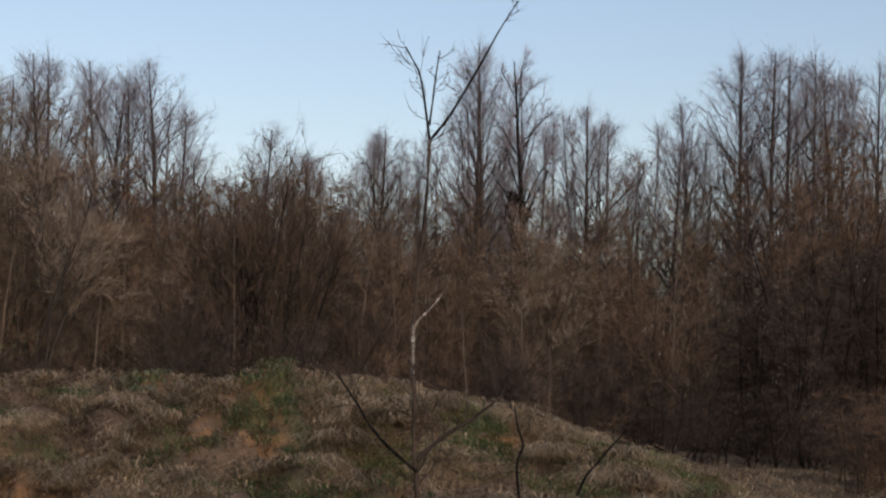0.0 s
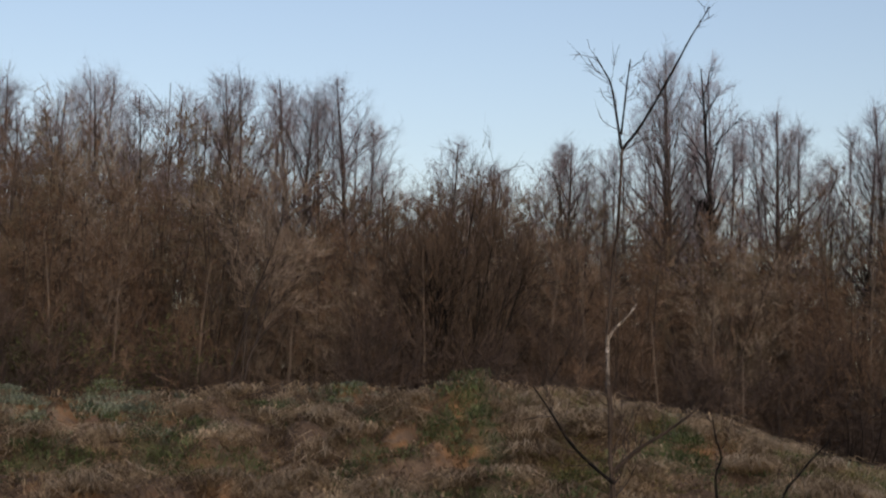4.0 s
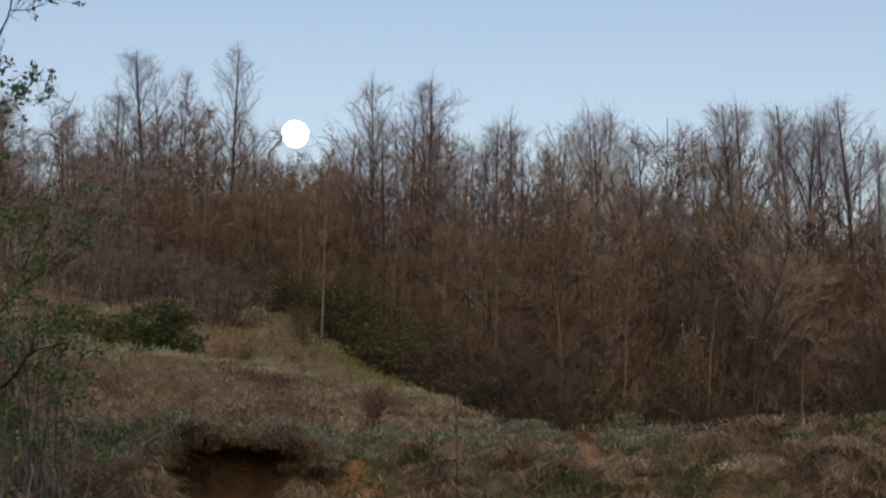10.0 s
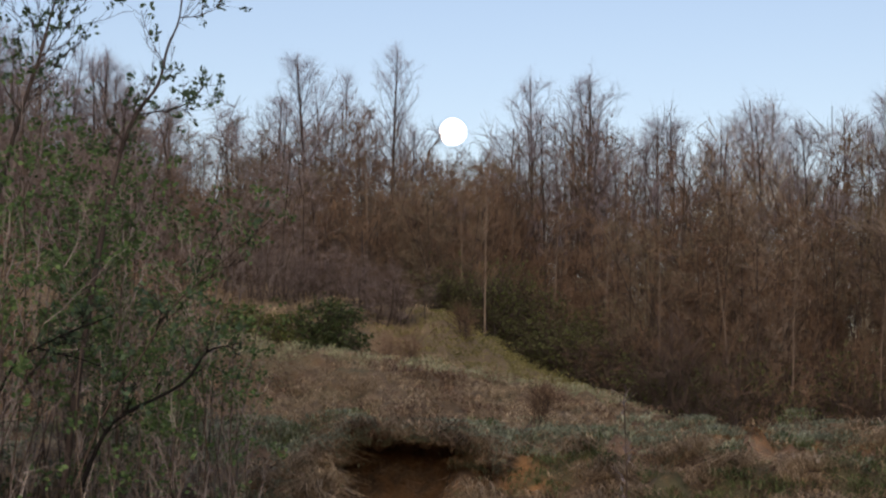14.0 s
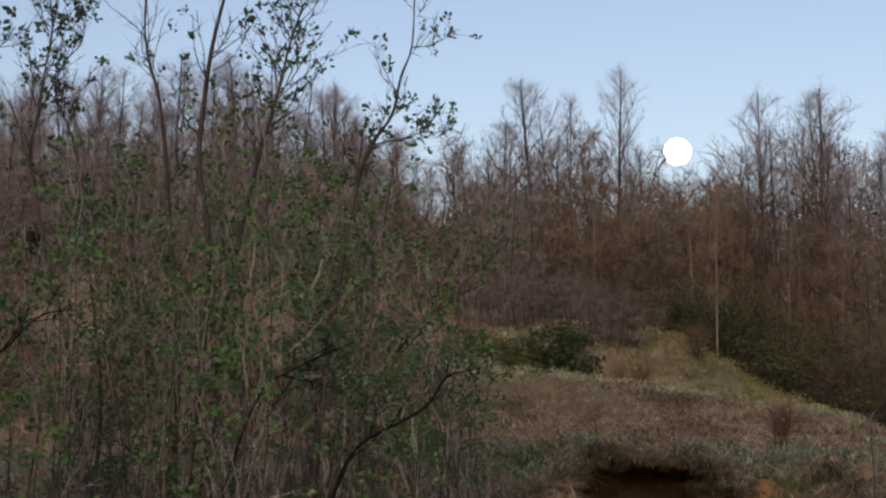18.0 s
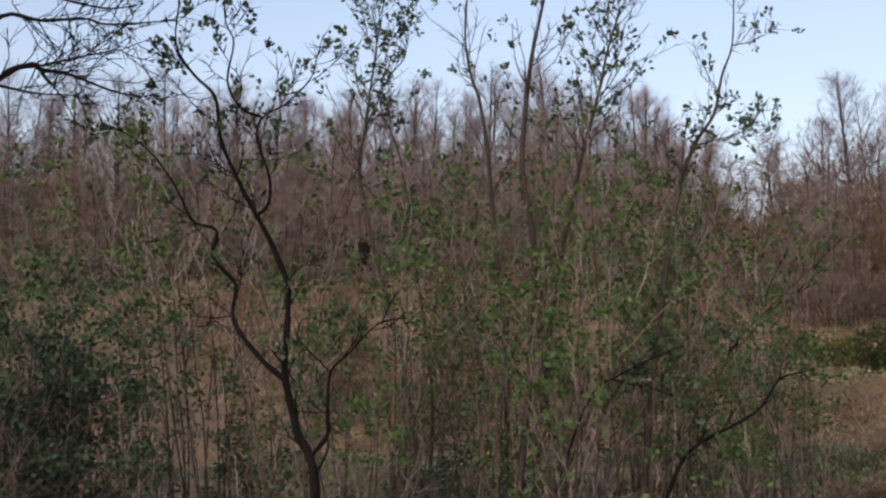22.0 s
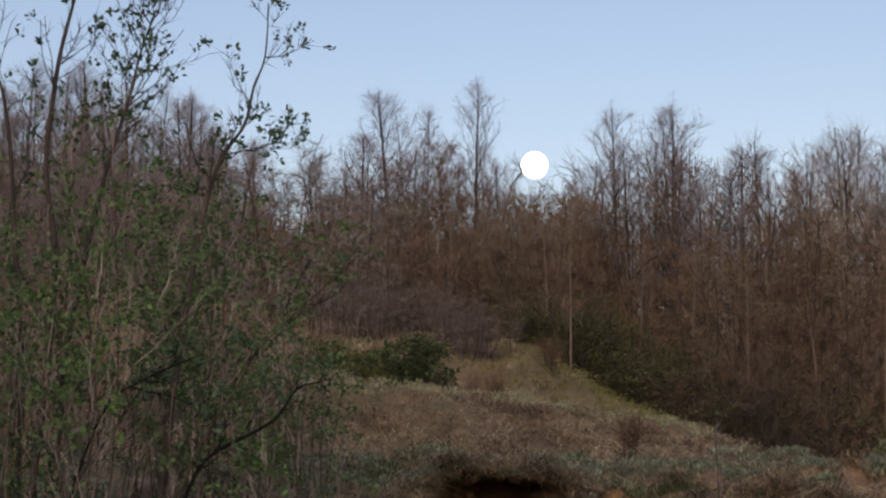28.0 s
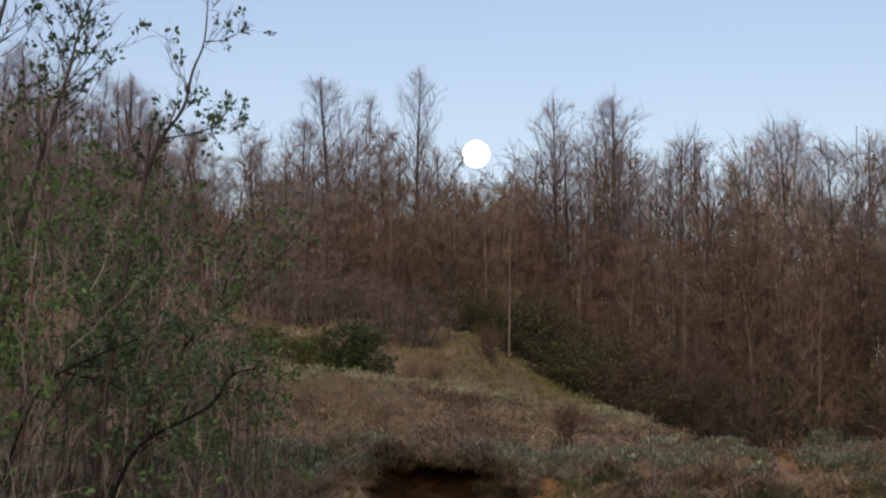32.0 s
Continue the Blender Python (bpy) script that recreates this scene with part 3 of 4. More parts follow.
def wood_tree(seed, height, girth, crown_from, spread, limbs, subs, twigs, twig_mat, twig_r, bark=None):
    """Meshes of one tall bare tree: a straight trunk, limbs climbing steeply under a flame-shaped outline, and a haze of fine twigs."""
    rng = random.Random(seed)
    bark = bark or BARK
    main = bent(rng, Vector((0, 0, -0.2)), Vector((rng.gauss(0, 0.006), rng.gauss(0, 0.006), 1)), height + 0.2, 10, 0.014, 0.03)
    tube, limb, twig = Tubes(), Tubes(), Tubes()
    tube.add(main, [girth * (1.2 if i == 0 else 1) * (1 - 0.93 * i / 10) + 0.008 for i in range(11)], 6)

    def spray(q, end, count):
        for _ in range(count):
            q2 = q.lerp(end, rng.uniform(0.1, 1.0))
            w2 = side_way(rng, (end - q).normalized(), radians(rng.uniform(12, 78)))
            w2.z += 0.12
            twig.sliver(q2, q2 + w2.normalized() * rng.uniform(0.22, 0.75), twig_r, rng)

    for k in range(limbs):
        g = (k + rng.random()) / limbs
        f = crown_from + (0.95 - crown_from) * g
        p, d = along(main, f)
        angle = radians(50 - 18 * g + rng.gauss(0, 9))
        ln = spread * math.sqrt(1 - 0.92 * g ** 2.2) * (0.72 + 0.28 * math.sin(math.pi * g)) * rng.uniform(0.6, 1.08) / math.sin(angle)
        slack = height * (1 - 0.14 * (ln * math.sin(angle) / spread) ** 1.3) - p.z
        ln = max(0.4, min(ln, slack / math.cos(angle)))
        az = 2.4 * k + rng.gauss(0, 0.35)
        way = Vector((math.sin(angle) * math.cos(az), math.sin(angle) * math.sin(az), math.cos(angle)))
        arm = bent(rng, p, way, ln, 4, 0.12, 0.07)
        r = (girth * (1 - 0.93 * f) + 0.008) * 0.48
        limb.add(arm, [r * (1 - 0.2 * i) for i in range(5)], 3)
        for j in range(subs):
            fa = 0.18 + 0.8 * (j + rng.random()) / subs
            q, e = along(arm, fa)
            w = side_way(rng, e, radians(rng.uniform(22, 52)))
            w.z += 0.2
            end = q + w.normalized() * (0.35 + ln * rng.uniform(0.2, 0.42) * (1.2 - fa))
            limb.spike(q, end, max(0.007, r * 0.34))
            spray(q, end, twigs)
    for _ in range(5):
        q, e = along(main, rng.uniform(0.86, 1.0))
        spray(q, q + side_way(rng, e, radians(rng.uniform(5, 30))) * rng.uniform(0.4, 0.8), twigs)
    return [("trunk", tube.mesh("trunk", bark)), ("crown", joined("crown", limb, twig, bark, twig_mat))]


def joined(name, limb, twig, bark, twig_mat):
    """One mesh of limbs in bark and twigs in their own material."""
    nl = len(limb.v)
    me = mesh_of(name, limb.v + twig.v, limb.f + [tuple(i + nl for i in f) for f in twig.f], bark)
    me.materials.append(twig_mat)
    me.polygons.foreach_set("material_index", [0] * len(limb.f) + [1] * len(twig.f))
    return me


def brush_clump(seed, height, spread, stems, limbs, subs, twigs, twig_mat, twig_r, bark, withered=0.0):
    """Meshes of a stand of slender upright stems with steep side shoots and a haze of twigs down to the ground."""
    rng = random.Random(seed)
    made, limb, twig, leaf = [], Tubes(), Tubes(), Tubes()
    for s in range(stems):
        h = height * (1.0 if s == 0 else rng.uniform(0.62, 0.98))
        foot = Vector((rng.gauss(0, spread * 0.4), rng.gauss(0, spread * 0.4), -0.2))
        main = bent(rng, foot, Vector((rng.gauss(0, 0.07), rng.gauss(0, 0.07), 1)), h + 0.2, 8, 0.05, 0.03)
        tube = Tubes()
        tube.add(main, [0.03 * (1 - 0.9 * i / 8) + 0.005 for i in range(9)], 4)
        made.append(("stem", tube.mesh("stem", bark)))
        for k in range(limbs):
            g = (k + rng.random()) / limbs
            p, d = along(main, 0.05 + 0.9 * g)
            ln = spread * (0.55 + 0.6 * math.sin(math.pi * min(1, 0.25 + 0.75 * g))) * rng.uniform(0.5, 1.1)
            arm = bent(rng, p, side_way(rng, d, radians(rng.uniform(20, 62))), ln, 3, 0.12, 0.04)
            limb.add(arm, [0.014 * (1 - 0.25 * i) for i in range(4)], 3)
            for _ in range(subs):
                q, e = along(arm, rng.uniform(0.1, 1.0))
                w = side_way(rng, e, radians(rng.uniform(20, 65)))
                w.z += 0.08
                end = q + w.normalized() * rng.uniform(0.3, 0.8)
                limb.sliver(q, end, 0.006, rng)
                for _ in range(twigs):
                    q2 = q.lerp(end, rng.uniform(0.0, 1.0))
                    w2 = side_way(rng, (end - q).normalized(), radians(rng.uniform(12, 70)))
                    w2.z += 0.08
                    twig.sliver(q2, q2 + w2.normalized() * rng.uniform(0.25, 0.7), twig_r, rng)
                    if rng.random() < withered:
                        leaf.leaf(q2, Vector((rng.gauss(0, 1), rng.gauss(0, 1), rng.gauss(-0.4, 1))), rng.uniform(0.05, 0.11), rng)
    made.append(("crown", joined("crown", limb, twig, bark, twig_mat)))
    if leaf.v:
        made.append(("foliage", leaf.mesh("foliage", DEAD_LEAF, False)))
    return made


def shoot_clump(seed, height, stems, leafy, bark, leaf_mat=None, twig_mat=None):
    """Meshes of a few thin upright shoots, mostly bare, with the young leaves gathered in loose clumps."""
    rng = random.Random(seed)
    made, twig, leaf = [], Tubes(), Tubes()
    for s in range(stems):
        h = height * (1.0 if s == 0 else rng.uniform(0.5, 0.95))
        foot = Vector((rng.gauss(0, 0.22), rng.gauss(0, 0.22), -0.15))
        main = bent(rng, foot, Vector((rng.gauss(0, 0.06), rng.gauss(0, 0.06), 1)), h + 0.15, 9, 0.05, 0.03)
        tube = Tubes()
        tube.add(main, [0.011 * (1 - 0.75 * i / 9) for i in range(10)], 5)
        made.append(("stem", tube.mesh("stem", bark)))
        for k in range(9):
            p, d = along(main, 0.2 + 0.78 * (k + rng.random()) / 9)
            ln = rng.uniform(0.35, 0.95)
            arm = bent(rng, p, side_way(rng, d, radians(rng.uniform(12, 40))), ln, 4, 0.13, 0.12)
            twig.add(arm, [0.0045 * (1 - 0.2 * i) for i in range(5)], 3)
            ends = []
            for _ in range(5):
                q, e = along(arm, rng.uniform(0.15, 1.0))
                w = side_way(rng, e, radians(rng.uniform(18, 55)))
                end = q + w * rng.uniform(0.12, 0.4)
                twig.spike(q, end, 0.0028)
                ends.append(end)
            if rng.random() < leafy * (0.05 + 1.55 * (k / 8) ** 1.3):
                for c in ends[:rng.randint(2, 5)]:
                    for _ in range(rng.randint(12, 22)):
                        v = Vector((rng.gauss(0, 0.05), rng.gauss(0, 0.05), rng.gauss(0, 0.04)))
                        leaf.leaf(c + v, Vector((rng.gauss(0, 1), rng.gauss(0, 1), rng.gauss(0, 0.7))), 0.055 * rng.uniform(0.6, 1.3), rng)
    made.append(("crown", twig.mesh("crown", twig_mat or SHOOT_TWIG, False)))
    if leaf.v:
        made.append(("foliage", leaf.mesh("foliage", leaf_mat or GREEN_LEAF, False)))
    return made


def grown(name, meshes, where, label, category, group, turn=0.0, scale=1.0, wide=1.0):
    ob = new(name)
    ob.matrix_world = Matrix.Translation(where) @ Matrix.Rotation(turn, 4, "Z") @ Matrix.Diagonal((wide, wide, scale, 1))
    tagged(ob, label, category, group)
    for n_, me in meshes:
        p = part(n_, me, ob)
        if n_ in ("crown", "foliage"):
            tagged(p, kind="stuff")
    return ob


rng = random.Random(11)
TALL = [wood_tree(100 + i, 15.0, 0.13 + 0.02 * (i % 3), 0.3 + 0.05 * (i % 3), 2.15 + 0.22 * (i % 3), 40, 7, 15, TWIG, 0.0034) for i in range(6)]
SLIM = [wood_tree(200 + i, 12.0, 0.08, 0.25, 1.5 + 0.14 * i, 26, 6, 13, TWIG, 0.0038) for i in range(4)]
BRUSH = [brush_clump(300 + i, 8.0, 1.25, 6, 11, 5, 8, m, 0.0078, BARK_STEM, 0.06) for i, m in enumerate((TWIG_RED, TWIG_RED, TWIG_RED, TWIG_OLIVE, TWIG_BUFF))]
GREY_BRUSH = [brush_clump(320 + i, 8.0, 1.2, 5, 11, 5, 7, THICKET_TWIG, 0.007, BARK_STEM) for i in range(3)]
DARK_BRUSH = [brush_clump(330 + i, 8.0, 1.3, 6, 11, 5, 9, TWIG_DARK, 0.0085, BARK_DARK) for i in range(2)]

# skyline of the wood: bearing and height of the tree tops
PEAKS_RIGHT = ((19.3, 15.9), (17.7, 15.2), (13.9, 16.0), (12.2, 15.8), (11.3, 15.4), (10.1, 16.4), (9.5, 14.9), (8.5, 12.5), (7.0, 13.3), (5.3, 12.6), (2.6, 13.6), (-1.3, 16.9), (-2.9, 16.6), (-5.2, 14.7),
               (-6.0, 14.4), (-7.9, 13.5), (-9.2, 15.2), (-10.5, 17.0), (-11.5, 16.7), (-12.3, 16.8), (-13.2, 16.9), (-14.2, 16.6), (-15.4, 16.3), (-17.5, 16.5))
PEAKS_LEFT = ((68.5, 20.4), (67.2, 19.6), (66.0, 20.6), (65.0, 19.9), (63.9, 20.6), (62.3, 20.0), (60.5, 20.6), (58.6, 20.2), (57.0, 20.6), (54.3, 20.3), (51.9, 20.7), (48.8, 21.1), (46.5, 21.5), (43.2, 20.4), (40.3, 17.3), (38.6, 16.9), (37.0, 19.0), (35.5, 20.1),
              (32.8, 20.4), (28.4, 17.0), (27.5, 19.2), (25.6, 19.2), (23.4, 17.3), (22.4, 17.3), (21.1, 17.3), (19.5, 18.2), (16.8, 16.9), (15.6, 16.9), (14.1, 18.1), (12.0, 17.8))


def plant(kind, bearing, dist, top, name="woodland_tree", label="tall bare deciduous tree with grey-brown twigs", group="trees of the wood", nominal=15.0, wide=1.0):
    foot = stand(bearing, dist)
    s = max(0.25, (top - (0.65 if nominal > 10 else 0.2) - foot.z) / nominal)
    return grown(name, kind, foot, label, "tree", group, rng.uniform(0, 6.28), s, (0.55 + 0.45 * s) * wide)


for b, z in PEAKS_RIGHT:
    plant(TALL[rng.randrange(6)], b, 66 + rng.uniform(-2, 2), z, wide=1.15)
for b, z in PEAKS_LEFT:
    plant(TALL[rng.randrange(6)], b, 75 + rng.uniform(-2, 2), z, wide=0.95 if 32 < b < 33 else 1.2)


def skyline(b, dist):
    """Height of the sight line over the tree tops at that distance."""
    rows = sorted([(p, (z - 1.6) / 66) for p, z in PEAKS_RIGHT if p < 13] + [(p, (z - 1.6) / 75) for p, z in PEAKS_LEFT if p >= 13])
    return 1.6 + dist * float(table(rows, b))


def in_gap(b):
    """Two thin places in the wood where the sky shows down to the ground."""
    return -10.3 < b < -9.3 or -6.0 < b < -5.7


BRUSH_TOP = ((-20, 12.0), (-12, 11.8), (-10.3, 10.6), (-8.4, 9.1), (-5.0, 9.8), (-2.4, 9.2), (1.7, 9.2), (3.8, 9.8), (5.8, 10.6), (7.9, 10.2), (9, 9.8), (10, 9.5), (13.2, 9.6), (15.2, 11.6), (16.2, 13.3), (18.5, 13.3), (20, 12.3), (21.4, 11.3), (23, 12.6), (24, 12.9), (28.5, 12.6), (29.3, 11.8), (31.7, 11.8), (32.5, 12.8), (38, 12.9), (40.5, 13.6), (43, 15.0), (48, 15.6), (55, 15.0), (60, 14.2), (66, 13.6))
for i in range(175):
    b = -19 + 86 * (i + rng.random()) / 140 if i < 140 else rng.uniform(40, 62)
    d = rng.uniform(66, 88)
    if in_gap(b) and i % 2:
        continue
    plant(SLIM[rng.randrange(4)], b, d, skyline(b, d) * rng.uniform(0.8, 0.97) * (0.84 if 29.0 < b < 32.0 else 1), "slim_tree", "slim bare young tree in the wood", "young trees of the wood", 12.0)
for i in range(38):
    b = 41 + 27 * (i + rng.random()) / 38
    d = rng.uniform(70, 80)
    plant(SLIM[rng.randrange(4)], b, d, skyline(b, d) * rng.uniform(0.88, 0.99), "slim_tree", "slim bare young tree in the wood", "young trees of the wood", 12.0, 1.2)
for i in range(64):
    b = -12 + 80 * (i + rng.random()) / 64
    d = rng.uniform(64, 76)
    if in_gap(b) or 9 < b < 14.5:
        continue
    plant(SLIM[rng.randrange(4)], b, d, skyline(b, d) * rng.uniform(0.74, 0.9) * (0.92 if 29.0 < b < 32.0 else 1), "slim_tree", "slim bare young tree in the wood", "young trees of the wood", 12.0, 1.25)
for i in range(32):
    b = -19 + 86 * (i + rng.random()) / 32
    d = rng.uniform(90, 112)
    plant(SLIM[rng.randrange(4)], b, d, skyline(b, d) * rng.uniform(0.88, 1.0) * (0.75 if 29.0 < b < 32.0 else 1), "slim_tree", "bare tree deep in the wood", "young trees of the wood", 12.0, 1.3)
for n_, d0, d1, lo, hi in ((110, 55, 62, 0.62, 1.02), (112, 63, 72, 0.97, 1.19), (66, 74, 90, 1.0, 1.18)):
    for i in range(n_):
        b = -19 + 86 * (i + rng.random()) / n_
        d = rng.uniform(d0, d1) + (6 if b > 24 else 0)
        if d < 60 and (4.0 < b < 8.2 or 13.6 < b < 15.3):
            continue
        if in_gap(b) and d < 82 or b < -11 and rng.random() < 0.5:
            continue
        top = 1.6 + (float(table(BRUSH_TOP, b)) - 1.6) * d / 60 * rng.uniform(lo, hi)
        top = min(top, 1.6 + (skyline(b, d) - 1.6) * rng.uniform(0.83, 0.95))
        if 28.9 < b < 32.5:
            top = min(top, 1.6 + d * math.tan(radians(9.7)))
        kind = GREY_BRUSH[rng.randrange(3)] if b > 40 and rng.random() < 0.75 else BRUSH[rng.randrange(5)]
        plant(kind, b, d, top, "brush", "dense red-brown brush with withered leaves in the wood", "brush of the wood", 8.0, 1.35)

for i in range(6):
    b = 12.8 + 3.2 * (i + rng.random()) / 6
    d = rng.uniform(58, 62)
    plant(BRUSH[i % 3], b, d, rng.uniform(4.5, 7.0), "brush", "dense red-brown brush with withered leaves in the wood", "brush of the wood", 8.0, 1.2)
for i in range(20):
    b = 28.6 + 3.8 * (i + rng.random()) / 20
    d = rng.uniform(60, 78)
    plant(BRUSH[i % 5], b, d, 1.6 + d * math.tan(radians(rng.uniform(9.9, 10.45))), "brush", "dense red-brown brush with withered leaves in the wood", "brush of the wood", 8.0, 1.2)
# dark twigs here stand in for the shade under the wood
for i in range(9):
    b = 18.5 + 12 * (i + rng.random()) / 9
    d = (57 if b < 23 else 61) + rng.uniform(0, 3)
    plant(DARK_BRUSH[i % 2], b, d, stand(b, d).z + rng.uniform(1.5, 3.2), "low_brush", "low brush along the foot of the wood, twigs darkened as its shade", "low brush", 8.0, 1.0)
for i in range(14):
    b = -5 + 15 * (i + rng.random()) / 14
    d = rng.uniform(57, 68)
    plant(BRUSH[rng.randrange(5)], b, d, 1.6 + (float(table(BRUSH_TOP, b)) - 1.6) * d / 60 * rng.uniform(0.95, 1.1), "brush", "dense red-brown brush with withered leaves in the wood", "brush of the wood", 8.0, 1.4)
for i in range(34):
    b = 36 + 29 * (i + rng.random()) / 34
    d = rng.uniform(47, 58)
    plant(GREY_BRUSH[rng.randrange(3)], b, d, stand(b, d).z + rng.uniform(2.5, 6.5), "hilltop_brush", "greyish brown brush on the hill top before the wood", "brush on the hill", 8.0, 1.3)

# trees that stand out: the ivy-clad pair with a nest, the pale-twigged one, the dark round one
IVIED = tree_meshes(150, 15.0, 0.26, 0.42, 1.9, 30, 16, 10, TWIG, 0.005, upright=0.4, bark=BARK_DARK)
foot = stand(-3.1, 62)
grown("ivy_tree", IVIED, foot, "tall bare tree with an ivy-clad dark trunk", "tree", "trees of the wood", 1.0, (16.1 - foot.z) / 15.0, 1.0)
ivy = Tubes()
for _ in range(2400):
    h, a = rng.uniform(1.5, 7.8), rng.uniform(0, 6.28)
    r = rng.uniform(0.18, 0.5) * (1 - 0.05 * h)
    ivy.leaf(foot + Vector((r * math.cos(a), r * math.sin(a), h)), Vector((math.cos(a), math.sin(a), rng.uniform(-1, 0.4))), rng.uniform(0.09, 0.16), rng)
tagged(new("ivy", ivy.mesh("ivy", IVY, False)), "dark ivy wrapped round a bare trunk", "ivy", kind="stuff")
nest = Tubes()
nest_at = at(-2.5, 61.6, 1.6 + 62 * math.tan(radians(7.45)))
for _ in range(220):
    v = Vector((rng.gauss(0, 1), rng.gauss(0, 1), rng.gauss(0, 0.7))).normalized() * rng.uniform(0.12, 0.26)
    nest.spike(nest_at + v, nest_at + v + side_way(rng, v.normalized(), 1.4) * 0.3, 0.014)
tagged(new("nest", nest.mesh("nest", BARK_DARK)), "round dark twig nest high in a bare tree", "nest")
foot = stand(-1.6, 62.2)
grown("nest_tree", TALL[2], foot, "bare tree carrying a twig nest", "tree", "trees of the wood", 2.0, (16.0 - foot.z) / 15.0, 0.9)
PALE = tree_meshes(160, 7.0, 0.05, 0.5, 1.7, 12, 7, 10, material("pale_twig", [(0.11, 0.084, 0.066), (0.19, 0.15, 0.118), (0.29, 0.235, 0.19)], 1, island=0.4), 0.009, stems=3, upright=0.4)
foot = stand(14.6, 53.5)
grown("pale_twigged_tree", PALE, foot, "small tree with pale buff twigs", "tree", "trees of the wood", 0.0, 1.25, 1.1)
ROUND = tree_meshes(170, 6.0, 0.05, 0.1, 2.2, 12, 6, 9, material("dark_twig", [(0.036, 0.026, 0.019), (0.07, 0.051, 0.038), (0.118, 0.088, 0.067)], 1, island=0.4), 0.01, stems=6, upright=0.8, bark=BARK_DARK)
for b, top in ((6.2, 9.5), (7.0, 8.3), (5.4, 8.2)):
    foot = stand(b, 55)
    grown("round_bush", ROUND, foot, "dark dense rounded bare bush", "bush", "round bushes", b, (top - foot.z) / 6.0, 1.08)
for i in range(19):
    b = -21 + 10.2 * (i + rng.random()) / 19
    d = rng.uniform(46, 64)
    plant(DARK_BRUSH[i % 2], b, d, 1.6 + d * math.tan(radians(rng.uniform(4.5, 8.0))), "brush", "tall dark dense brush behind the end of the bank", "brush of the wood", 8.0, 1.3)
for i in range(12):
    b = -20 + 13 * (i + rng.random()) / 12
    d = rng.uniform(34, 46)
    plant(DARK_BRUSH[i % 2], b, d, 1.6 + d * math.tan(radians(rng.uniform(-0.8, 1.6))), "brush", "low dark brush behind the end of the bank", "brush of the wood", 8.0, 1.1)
for i in range(7):
    b = -21 + 7 * (i + rng.random()) / 7
    d = rng.uniform(28, 34)
    plant(BRUSH[i % 3], b, d, 1.6 + d * math.tan(radians(rng.uniform(-1.0, 1.0))), "brush", "reddish brown brush beside the end of the bank", "brush of the wood", 8.0, 0.8)

# olive undergrowth at the foot of the wood
UNDER = [tree_meshes(180 + i, 2.4, 0.02, 0.05, 1.1, 9, 5, 5, BARK_STEM, 0.007, 1.5, material("olive_leaf", [(0.034, 0.042, 0.016), (0.062, 0.074, 0.027), (0.105, 0.115, 0.048)], 1, island=0.5), 0.085, stems=4, upright=0.5) for i in range(2)]
for i in range(13):
    b = 19 + 9.5 * (i + rng.random()) / 13
    foot = stand(b, (53.5 if b < 23 else 57.5) + rng.uniform(0, 3))
    grown("undergrowth", UNDER[i % 2], foot, "low olive green undergrowth at the foot of the trees", "undergrowth", "undergrowth", rng.uniform(0, 6), rng.uniform(0.85, 1.45), 1.2)
for i in range(26):
    b = 15.5 + 15.5 * (i + rng.random()) / 20 if i < 20 else 25 + 15 * (i - 20 + rng.random()) / 6
    foot = stand(b, rng.uniform(51.5, 57) + (4 if b > 23 else 0) + (4 if i >= 20 else 0))
    grown("undergrowth", UNDER[i % 2], foot, "low olive green undergrowth at the foot of the trees", "undergrowth", "undergrowth", rng.uniform(0, 6), rng.uniform(0.7, 1.2), 1.3)

for i in range(12):
    b = 19.5 + 12 * (i + rng.random()) / 12
    foot = stand(b, (51.5 if b < 23 else 55.5) + rng.uniform(0, 2))
    grown("undergrowth", UNDER[i % 2], foot, "low olive green undergrowth at the foot of the trees", "undergrowth", "undergrowth", rng.uniform(0, 6), rng.uniform(0.5, 0.9), 1.2)

BARK_TAN = material("bark_tan", [(0.065, 0.05, 0.04), (0.115, 0.09, 0.072), (0.18, 0.145, 0.115)], 4, bump=0.4, per_object=0.3, stretch=(1, 1, 0.4))
EDGE = [tree_meshes(220 + i, 9.0, 0.045, 0.35, 1.1, 11, 8, 7, TWIG_RED, 0.008, upright=0.9, bark=BARK_TAN) for i in range(3)]
for i in range(30):
    b = -16 + 52 * (i + rng.random()) / 30
    d = rng.uniform(52, 57) + (7 if b > 24 else 0)
    plant(EDGE[i % 3], b, d, stand(b, d).z + rng.uniform(5.5, 9.5), "edge_tree", "thin light-stemmed tree at the wood's edge", "trees at the wood's edge", 9.0)
PALE_TRUNK = wood_tree(230, 9.0, 0.038, 0.28, 1.0, 20, 5, 10, TWIG_RED, 0.006, BARK_TAN)
plant(PALE_TRUNK, 29.32, 52.5, 10.9, "edge_tree", "slim bare tree with a pale trunk on the slope", "trees at the wood's edge", 9.0)
LOW = [tree_meshes(185 + i, 2.2, 0.02, 0.04, 1.2, 7, 5, 7, TWIG_RED, 0.008, stems=4, upright=0.7, twig_len=0.5, twig_angle=65) for i in range(2)]
# LOW in darker twigs: the shade at the wood's foot put into the colour
LOW_SHADED = [tree_meshes(187 + i, 2.2, 0.02, 0.04, 1.2, 7, 5, 9, TWIG_DARK, 0.008, stems=4, upright=0.7, twig_len=0.5, twig_angle=65) for i in range(2)]
